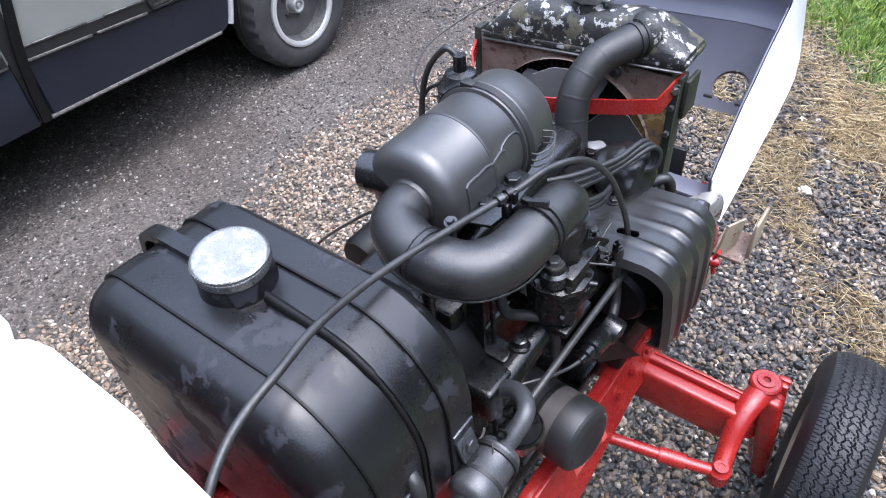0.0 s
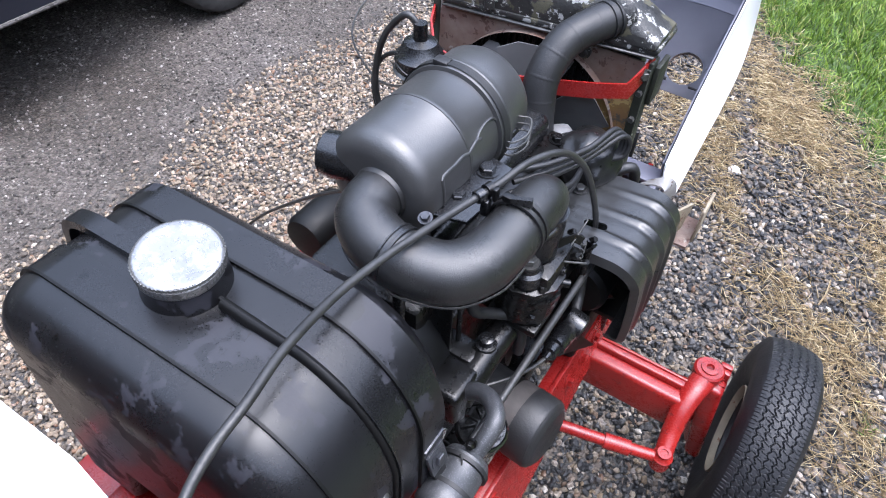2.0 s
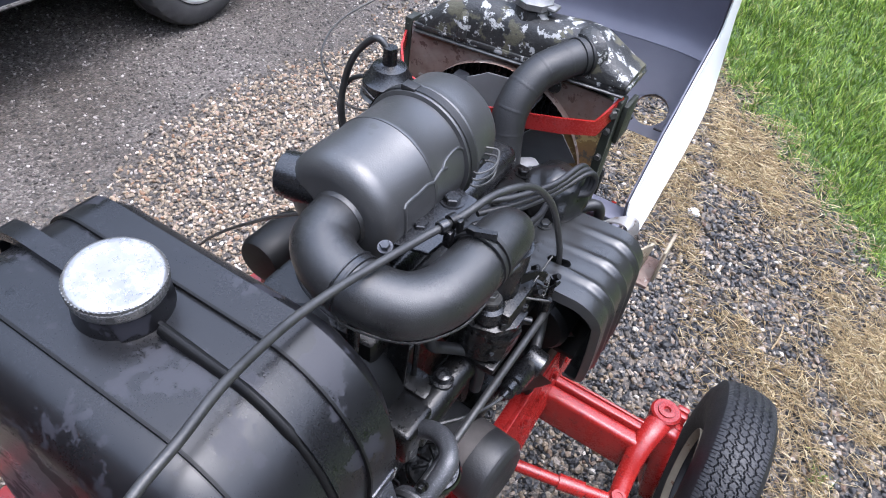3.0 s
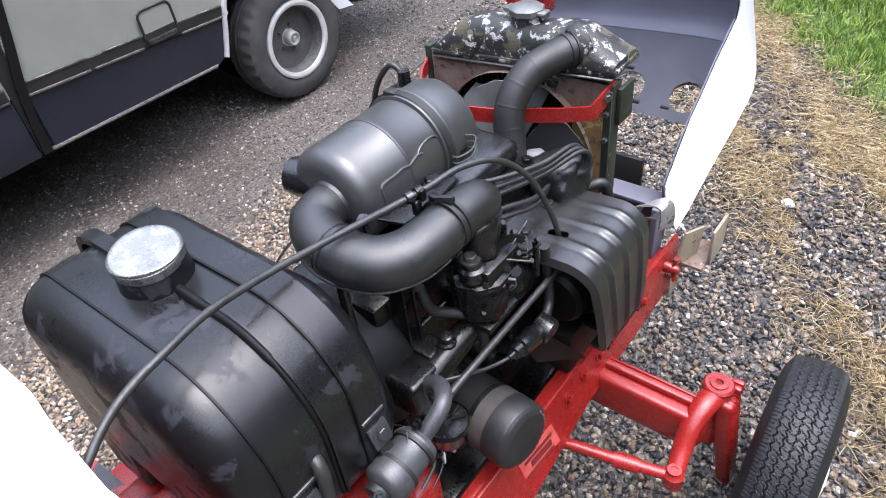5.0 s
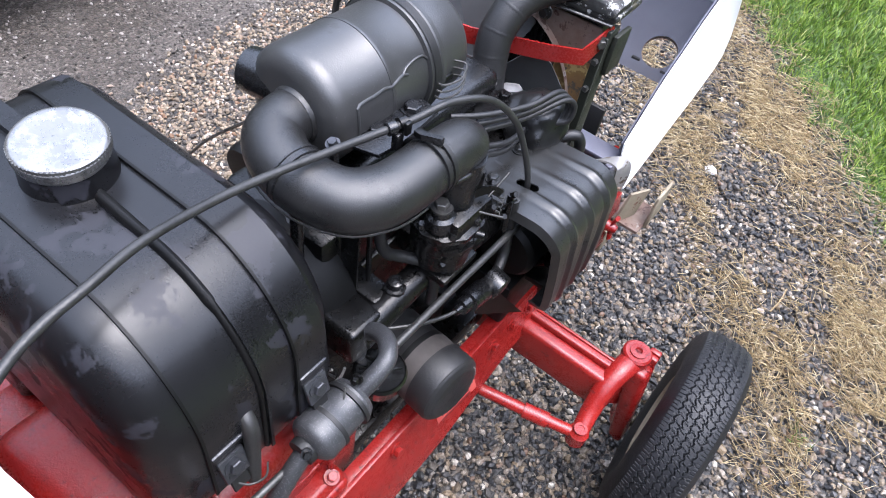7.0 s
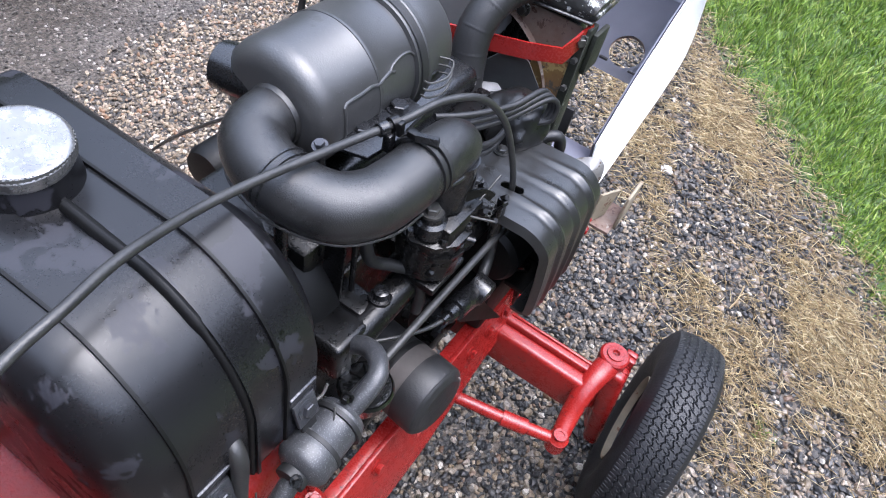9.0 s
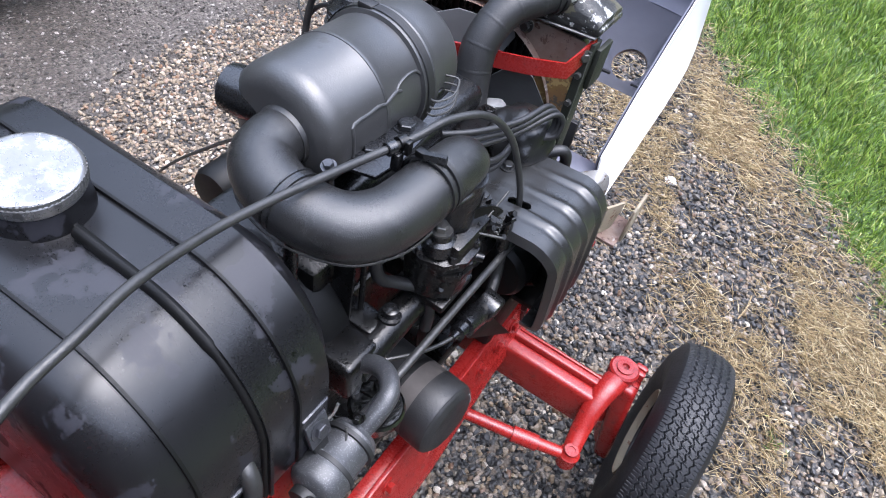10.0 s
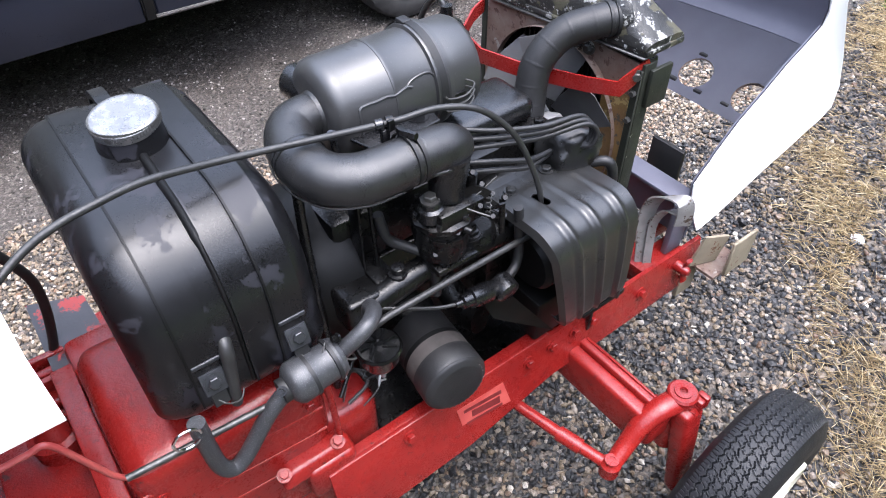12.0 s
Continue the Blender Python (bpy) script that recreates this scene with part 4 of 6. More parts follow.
def intake_elbow():
    t = thing("intake_pipe", "speckled black cast U-shaped intake pipe with hose clamps", "intake pipe", (0.15, -0.02, 1.0))
    pts = [(0.079, 0.022, 1.084), (0.079, -0.004, 1.084), (0.089, -0.030, 1.080), (0.12, -0.047, 1.075), (0.165, -0.051, 1.071), (0.206, -0.039, 1.069), (0.230, -0.008, 1.069), (0.238, 0.03, 1.071), (0.240, 0.075, 1.073)]
    part("elbow", tube(pts, [0.033, 0.035, 0.037, 0.0375, 0.0375, 0.0375, 0.037, 0.036, 0.036], 36, 6), ELBOW, t, "speckled black elbow")
    # casting seam along the underside
    part("casting_seam", tube([(p[0] + dx, p[1] + dy, p[2] - 0.018) for p, (dx, dy) in zip(pts[2:8], ((-0.033, -0.012), (-0.02, -0.03), (0.002, -0.0365), (0.026, -0.026), (0.035, -0.008), (0.034, 0.002)))], 0.0015, 6, 6), ELBOW, t)
    part("collar", lathe((0.079, 0.03, 1.084), (0.079, -0.01, 1.084), [(0, 0.037), (0.012, 0.0375), (0.017, 0.037), (0.022, 0.035)], 40), ELBOW, t, "welded collar")
    part("joint_ring", lathe((0.140, -0.0495, 1.0732), (0.165, -0.0515, 1.071), [(0, 0.0375), (0.001, 0.0392), (0.003, 0.0392), (0.004, 0.038), (0.009, 0.038), (0.010, 0.0392), (0.012, 0.0392), (0.013, 0.0375)], 40, False), BLACK, t)
    # clamp between elbow and horn
    for s in (0.062, 0.073):
        c = part("hose_clamp", lathe((0.2385, s, 1.075), (0.2395, s + 0.05, 1.075), [(0, 0.0365), (0.0005, 0.039), (0.006, 0.039), (0.0065, 0.0365)], 40, False), TRIM, t, "black hose clamp band")
    part("clamp_screw", bolt((0.232, 0.066, 1.114), (0.9, 0.3, 0.1), 0.0065, 0.02, False), GRIME, c)
    part("clamp_block", rbox((0.217, 0.062, 1.109), (0.235, 0.073, 1.118), 0.002), GRIME, c)
    part("clamp_lug", rbox((0.207, 0.056, 1.108), (0.213, 0.066, 1.126), 0.002), GRIME, c)
    # horn over the carburettor
    part("horn", tube([(0.24, 0.07, 1.073), (0.241, 0.10, 1.072), (0.241, 0.13, 1.069), (0.241, 0.146, 1.061), (0.241, 0.154, 1.045)], [0.0352, 0.0348, 0.034, 0.031, 0.02], 36, 5), ELBOW, t, "speckled black intake horn")
    part("horn_neck", lathe((0.246, 0.13, 1.06), (0.25, 0.125, 0.99), [(0, 0.034), (0.03, 0.031), (0.05, 0.028), (0.07, 0.028)], 32), BLACK, t)
    part("horn_lip", tube([(0.271, 0.085, 1.058), (0.274, 0.11, 1.055), (0.270, 0.138, 1.049), (0.255, 0.158, 1.045), (0.232, 0.161, 1.043)], 0.003, 8, 5), ELBOW, t)
    # bracket with two bolts between canister and horn
    br = part("bracket", prism([(0.135, 0.03), (0.185, 0.045), (0.19, 0.09), (0.182, 0.165), (0.15, 0.17), (0.142, 0.11), (0.128, 0.08)], (0, 0, 1.064), (1, 0, 0), (0, 1, 0), 0.006, 0.001), BLACK, t, "black mounting bracket")
    part("bracket_bolt", bolt((0.157, 0.142, 1.070), (0, 0, 1), 0.0115, 0.007), BLACK, br)
    part("bracket_bolt", bolt((0.15, 0.08, 1.066), (0, 0, 1), 0.0105, 0.007), BLACK, br)
    part("bracket_bolt", bolt((0.153, 0.0, 1.094), (0, -0.3, 1), 0.0062, 0.006), CLIPBLACK, br, "small hex bolt")
    part("bolt_stem", tube([(0.152, 0.006, 1.05), (0.152, 0.0, 1.094)], 0.0055, 8, 1), BLACK, br)
    return t


def oil_filter():
    t = thing("oil_filter", "black spin-on oil filter with a bare grey band", "oil filter", (0.30, 0.07, 0.65))
    a, b = Vector((0.206, 0.089, 0.653)), Vector((0.354, 0.071, 0.662))
    L = (b - a).length
    R = 0.059
    part("canister", lathe(a, b, [(0, R - 0.008), (0.004, R), (L - 0.075, R), (L - 0.07, R + 0.0005), (L - 0.008, R + 0.0005), (L - 0.002, R - 0.006), (L, R - 0.012), (L + 0.001, 0)], 48), RUBBER, t, "black filter canister")
    part("band_edge", lathe(a, b, [(L - 0.086, R + 0.0008), (L - 0.078, R + 0.0014), (L - 0.076, R + 0.0008)], 48, False), SEAM, t)
    part("band", lathe(a, b, [(L - 0.076, R + 0.0012), (L - 0.048, R + 0.0012)], 48, False), BANDGREY, t, "bare grey-brown band")
    part("end_cap", lathe(a, b, [(L - 0.048, R + 0.0005), (L - 0.0475, R + 0.0022), (L - 0.012, R + 0.0022), (L - 0.006, R - 0.001), (L + 0.0005, R - 0.011), (L + 0.0015, R - 0.014), (L + 0.001, 0)], 40), RUBBER, t, "black ribbed end cap", True)
    ax = (b - a).normalized()
    e1, e2 = frame_of(ax)
    for k in range(14):
        g = math.radians(70 + 11 * k)
        c = a + ax * (L - 0.002) + (e1 * math.cos(g) + e2 * math.sin(g)) * (R - 0.008)
        part("cap_mark", lathe(c, c + ax, [(-0.002, 0.0026), (0.0018, 0.002)], 6), BANDGREY, t)
    part("mount", lathe(a - (b - a).normalized() * 0.05, b, [(0, 0.06), (0.03, 0.056), (0.052, 0.05)], 32), GRIME, t)
    return t


def heat_shield():
    t = thing("engine_side_cover", "dark grey ribbed sheet metal side cover with cable hole", "engine cover", (0.33, 0.37, 0.62))
    prof = [(0.205, 0.902)] + [(0.25, 0.907), (0.30, 0.911)] + arc(0.328, 0.858, 0.055, 85, 8, 9) + [(0.386, 0.80), (0.387, 0.74), (0.386, 0.70), (0.382, 0.685), (0.370, 0.677), (0.350, 0.675)]
    us = [i / 84 for i in range(85)]

    def along(u, z):
        """The near edge leans back towards the bottom; the far edge is upright."""
        near = 0.290 - 0.24 * (z - 0.67)
        return near + (0.442 - 0.04 * (z - 0.67) - near) * u
    bm = bmesh.new()
    rows = []
    for i, u in enumerate(us):
        row = []
        rib = 0.0
        for c in (0.27, 0.55, 0.83):
            d = (u - c) / 0.032
            rib += math.exp(-d * d) - 0.3 * math.exp(-(d + 1.8) ** 2 * 1.4)
        n = len(prof)
        for j, (px, pz) in enumerate(prof):
            q0, q1 = prof[max(j - 1, 0)], prof[min(j + 1, n - 1)]
            nx, nz = q1[1] - q0[1], -(q1[0] - q0[0])
            k = math.hypot(nx, nz)
            amp = 0.0045 * rib * (min(1.0, (j - 1) / 3) if 2 <= j <= n - 3 else 0)
            lift = 0.0
            if i < 3:
                lift = -0.004 * (3 - i)
            row.append(bm.verts.new((px - nx / k * (amp + lift), along(u, pz), pz - nz / k * (amp + lift))))
        rows.append(row)
    for a, b in zip(rows, rows[1:]):
        for j in range(len(prof) - 1):
            bm.faces.new((a[j], a[j + 1], b[j + 1], b[j]))
    # the hole for the cable
    hx, hy = 0.278, 0.301
    dead = [f for f in bm.faces if abs(f.calc_center_median().x - hx) < 0.024 and abs(f.calc_center_median().y - hy) < 0.014 and f.calc_center_median().z > 0.89]
    edge = {e for f in dead for e in f.edges if any(g not in dead for g in e.link_faces)}
    rim = {v for e in edge for v in e.verts}
    bmesh.ops.delete(bm, geom=dead, context="FACES")
    for v in rim:
        if v.is_valid:
            g = math.atan2((v.co.y - hy) / 0.012, (v.co.x - hx) / 0.019)
            v.co.x, v.co.y = hx + 0.019 * math.cos(g), hy + 0.012 * math.sin(g)
    bmesh.ops.recalc_face_normals(bm, faces=bm.faces)
    bmesh.ops.solidify(bm, geom=bm.faces[:], thickness=0.003)
    part("shell", bm, COVER, t, "ribbed grey shell", True, 50)
    part("flange", prism([(0.19, 0.248), (0.25, 0.24), (0.25, 0.40), (0.205, 0.40), (0.19, 0.33)], (0, 0, 0.8985), (1, 0, 0), (0, 1, 0), 0.003), COVER, t)
    part("cover_bolt", bolt((0.229, 0.278, 0.905), (0, 0, 1), 0.009, 0.007), COVER, t)
    part("cover_bolt", bolt((0.222, 0.366, 0.905), (0, 0, 1), 0.009, 0.007), COVER, t)
    part("front_flange", rbox((0.21, 0.434, 0.66), (0.382, 0.44, 0.86), 0.002), COVER, t, "black front wall of the cover")
    part("stay", rbox((0.30, 0.445, 0.50), (0.325, 0.455, 0.62), 0.002), GRIME, t)
    return t


def engine():
    t = thing("engine", "oily black four-cylinder engine block with carburettor and manifold", "engine", (0.04, 0.2, 0.42))
    part("block", rbox((-0.06, -0.02, 0.40), (0.17, 0.44, 0.84), 0.015), GRIME, t, "oily black cast block")
    part("cylinder_head", rbox((-0.02, -0.03, 0.84), (0.165, 0.44, 0.945), 0.012), GRIME, t)
    part("valve_cover", join(rbox((0.02, 0.0, 0.94), (0.135, 0.42, 0.99), 0.022, 4)), BLACK, t, "black valve cover")
    part("rear_cover", lathe((0.07, -0.085, 0.80), (0.07, 0.0, 0.80), [(0, 0.11), (0.01, 0.13), (0.05, 0.145), (0.085, 0.145)], 48), SEAM, t, "smooth dark cover")
    for y in (0.02, 0.12, 0.22, 0.32, 0.41):
        part("head_bolt", bolt((0.15, y, 0.945), (0, 0, 1), 0.009, 0.01), GRIME, t)
    # manifold along the right side
    mf = part("manifold", tube([(0.235, -0.035, 0.825), (0.238, 0.02, 0.838), (0.242, 0.08, 0.85), (0.248, 0.16, 0.855), (0.25, 0.26, 0.85), (0.24, 0.36, 0.84)], [0.026, 0.024, 0.022, 0.024, 0.026, 0.026], 20, 5), GRIME, t, "black manifold pipe")
    part("manifold_end", rbox((0.186, -0.062, 0.79), (0.252, 0.006, 0.858), 0.011, 3), GRIME, mf, "square manifold end")
    for y in (0.02, 0.15, 0.29):
        part("manifold_flange", rbox((0.165, y - 0.02, 0.815), (0.235, y + 0.02, 0.862), 0.006), GRIME, mf)
    part("stud", lathe((0.237, 0.039, 0.845), (0.237, 0.039, 0.9), [(0, 0.016), (0.022, 0.016), (0.023, 0.011), (0.034, 0.011), (0.036, 0.007)], 12), BLACK, mf)
    part("stud", bolt((0.27, 0.10, 0.87), (0, 0, 1), 0.011, 0.012), BLACK, mf)
    # carburettor
    c = part("carburettor", join(lathe((0.25, 0.115, 0.88), (0.25, 0.115, 0.98), [(0, 0.03), (0.01, 0.042), (0.05, 0.046), (0.07, 0.046), (0.075, 0.05), (0.083, 0.05), (0.087, 0.04), (0.1, 0.034)], 10),
                                 rbox((0.225, 0.085, 0.95), (0.29, 0.17, 0.99), 0.008)), GRIME, t, "oily black carburettor body")
    part("carburettor_top", lathe((0.258, 0.092, 0.97), (0.256, 0.09, 1.02), [(0, 0.022), (0.018, 0.021), (0.022, 0.016), (0.03, 0.015)], 20), BLACK, c)
    part("top_bolt", bolt((0.256, 0.09, 1.001), (0, 0, 1), 0.010, 0.009), ZINC, c)
    for i in range(6):
        g = math.radians(60 * i + 20)
        part("bowl_screw", bolt((0.25 + 0.043 * math.cos(g), 0.115 + 0.043 * math.sin(g), 0.967), (0, 0, 1), 0.006, 0.006, False), BLACK, c)
    part("choke_lever", strip([(0.272, 0.14, 1.0), (0.285, 0.155, 1.008), (0.296, 0.168, 0.998)], (0, 0.3, 1), 0.012, 0.003, 3), GRIME, c)
    part("throttle_lever", strip([(0.278, 0.172, 0.962), (0.298, 0.178, 0.968), (0.312, 0.182, 0.985)], (0.2, 0.9, 0), 0.014, 0.003, 3), GRIME, c)
    part("return_spring", tube([(0.30 + 0.004 * math.cos(1.3 * q), 0.165 + 0.004 * math.sin(1.3 * q), 0.955 + 0.0018 * q) for q in range(26)], 0.0009, 5, 1), ZINC, c, "small coil spring")
    for p0, p1, r in (((0.285, 0.13, 0.985), (0.312, 0.158, 0.972), 0.0018), ((0.288, 0.15, 1.0), (0.292, 0.185, 1.022), 0.0014), ((0.27, 0.17, 0.96), (0.30, 0.2, 0.94), 0.008), ((0.272, 0.088, 0.925), (0.286, 0.094, 0.945), 0.0022),
                      ((0.302, 0.19, 0.985), (0.304, 0.192, 0.915), 0.005), ((0.286, 0.12, 0.955), (0.305, 0.13, 0.952), 0.006), ((0.262, 0.16, 0.99), (0.262, 0.162, 1.02), 0.009), ((0.24, 0.17, 0.955), (0.25, 0.2, 0.95), 0.014)):
        part("linkage", tube([p0, p1], r, 10, 1), ZINC if r < 0.004 else GRIME, c)
    for p in ((0.296, 0.15, 0.985), (0.288, 0.18, 0.988), (0.308, 0.165, 0.965), (0.28, 0.165, 1.008), (0.304, 0.191, 0.985), (0.292, 0.112, 0.95), (0.262, 0.162, 1.02), (0.276, 0.082, 0.91)):
        part("link_screw", bolt(p, (0.6, -0.2, 0.7), 0.0048, 0.006, False), GRIME, c)
    part("float_bowl", lathe((0.268, 0.108, 0.885), (0.268, 0.108, 0.95), [(0, 0.018), (0.006, 0.026), (0.03, 0.03), (0.045, 0.03), (0.05, 0.034), (0.058, 0.034)], 9), GRIME, c, "faceted float bowl")
    part("idle_nut", bolt((0.262, 0.165, 0.895), (0, 0, 1), 0.013, 0.012), GRIME, c)
    part("idle_nut_stem", lathe((0.262, 0.165, 0.88), (0.262, 0.165, 0.93), [(0, 0.016), (0.018, 0.015), (0.02, 0.009), (0.036, 0.008)], 12), GRIME, c)
    part("carburettor_flange", join(rbox((0.21, 0.08, 0.868), (0.29, 0.16, 0.882), 0.004), lathe((0.255, 0.19, 0.87), (0.255, 0.19, 0.93), [(0, 0.028), (0.02, 0.026), (0.03, 0.018)], 18)), GRIME, c)
    # brake line and small hoses
    part("breather_hose", tube([(0.205, 0.03, 0.97), (0.212, 0.04, 0.92), (0.228, 0.065, 0.90), (0.252, 0.088, 0.885), (0.266, 0.092, 0.85), (0.268, 0.09, 0.81)], 0.0085, 12, 5), RUBBER, t, "bent black hose")
    part("support_rod", tube([(0.198, 0.02, 1.045), (0.2, 0.025, 0.86)], 0.004, 8, 1), GRIME, t)
    part("flat_stay", rbox((0.17, 0.0, 0.86), (0.2, 0.004, 1.05), 0.001), GRIME, t)
    part("rear_rod", tube([(0.165, -0.07, 1.06), (0.17, -0.075, 0.95), (0.19, -0.08, 0.80), (0.2, -0.08, 0.6)], 0.008, 10, 4), BLACK, t, "black upright tube")
    # oil pressure fitting
    f = part("fitting", lathe((0.308, 0.098, 0.812), (0.312, 0.20, 0.797), [(0, 0.006), (0.012, 0.007), (0.014, 0.012), (0.03, 0.0125), (0.032, 0.017), (0.07, 0.018), (0.074, 0.015), (0.1, 0.013)], 16), BLACK, t, "black pipe fitting")
    part("fitting_cap", lathe((0.298, 0.196, 0.80), (0.338, 0.196, 0.79), [(0, 0.02), (0.004, 0.0225), (0.03, 0.0225), (0.034, 0.018), (0.036, 0.0)], 20), BLACK, f, "round plug")
    part("fitting_hose", tube([(0.31, 0.20, 0.80), (0.30, 0.235, 0.815), (0.292, 0.245, 0.86), (0.288, 0.24, 0.93)], 0.0085, 12, 5), RUBBER, f)
    part("fitting_wire", tube([(0.308, 0.10, 0.812), (0.30, 0.07, 0.818), (0.285, 0.03, 0.83), (0.25, -0.02, 0.835)], 0.003, 8, 5), CABLE, f)
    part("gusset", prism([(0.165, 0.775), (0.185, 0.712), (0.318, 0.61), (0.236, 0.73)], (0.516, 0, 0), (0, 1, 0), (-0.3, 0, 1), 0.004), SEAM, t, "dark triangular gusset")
    # fuel strainer bowl
    s = part("strainer_bowl", lathe((0.281, -0.034, 0.735), (0.281, -0.034, 0.79), [(0, 0.012), (0.006, 0.026), (0.02, 0.033), (0.042, 0.034), (0.046, 0.036), (0.05, 0.034), (0.051, 0.0)], 28), GLOSS, t, "glossy dark fuel strainer bowl")
    for k in range(7):
        g = 0.4 + k * 0.75
        part("bowl_rib", tube([(0.281 + 0.008 * math.cos(g), -0.034 + 0.008 * math.sin(g), 0.787), (0.281 + 0.03 * math.cos(g + 0.4), -0.034 + 0.03 * math.sin(g + 0.4), 0.787)], 0.0022, 6, 1), GLOSS, s)
    part("bowl_ring", lathe((0.281, -0.034, 0.778), (0.281, -0.034, 0.79), [(0, 0.036), (0.003, 0.0385), (0.007, 0.036)], 28, False), GLOSS, s)
    part("bowl_drain", lathe((0.288, -0.034, 0.735), (0.288, -0.034, 0.70), [(0, 0.009), (0.012, 0.0085), (0.016, 0.005), (0.026, 0.004)], 12), CLIPGREY, s, "pale drain tip")
    # lower clutter
    for p0, p1, r in (((0.22, -0.05, 0.70), (0.25, -0.1, 0.66), 0.004), ((0.16, 0.24, 0.55), (0.2, 0.25, 0.56), 0.03),
                      ((0.2, 0.32, 0.76), (0.27, 0.36, 0.74), 0.03), ((0.16, 0.18, 0.70), (0.2, 0.19, 0.66), 0.028), ((0.28, 0.38, 0.66), (0.33, 0.38, 0.70), 0.012)):
        part("casting_boss", tube([p0, p1], r, 14, 1), GRIME, t)
    # added black drum: makes the space under the side cover read dark
    part("dark_filler", lathe((0.275, 0.285, 0.765), (0.275, 0.46, 0.765), [(0, 0.02), (0.002, 0.05), (0.012, 0.058), (0.15, 0.058), (0.17, 0.05), (0.175, 0.02)], 32), SEAM, t, "added black drum filling the dark space under the side cover")
    # tangle of thin lines below the strainer
    rnd = random.Random(5)
    for k in range(9):
        p = Vector((0.235 + rnd.uniform(-0.03, 0.035), -0.065 + rnd.uniform(-0.03, 0.05), 0.60 + rnd.uniform(0, 0.1)))
        q = [p + Vector((rnd.uniform(-0.02, 0.02), rnd.uniform(-0.025, 0.025), 0.018 * i)) for i in range(5)]
        part("thin_line", tube(q, rnd.choice((0.0016, 0.0022, 0.0035)), 8, 5), (RUBBER, CABLE, CLIPGREY)[k % 3], t)
    # added black block and sheet stand for shade and hide the red rail
    part("shade_block", rbox((0.18, 0.30, 0.558), (0.309, 0.47, 0.665), 0.008), SEAM, t, "added black block for the shade inside the side cover")
    part("shade_sheet", rbox((0.20, 0.355, 0.65), (0.374, 0.468, 0.662), 0.003), SEAM, t, "added black sheet for the shade inside the side cover")
    part("oil_pan_rail", rbox((-0.14, -0.02, 0.40), (0.235, 0.44, 0.45), 0.01), GRIME, t)
    part("side_plate", rbox((0.16, 0.26, 0.62), (0.20, 0.43, 0.90), 0.012), GRIME, t)
    return t


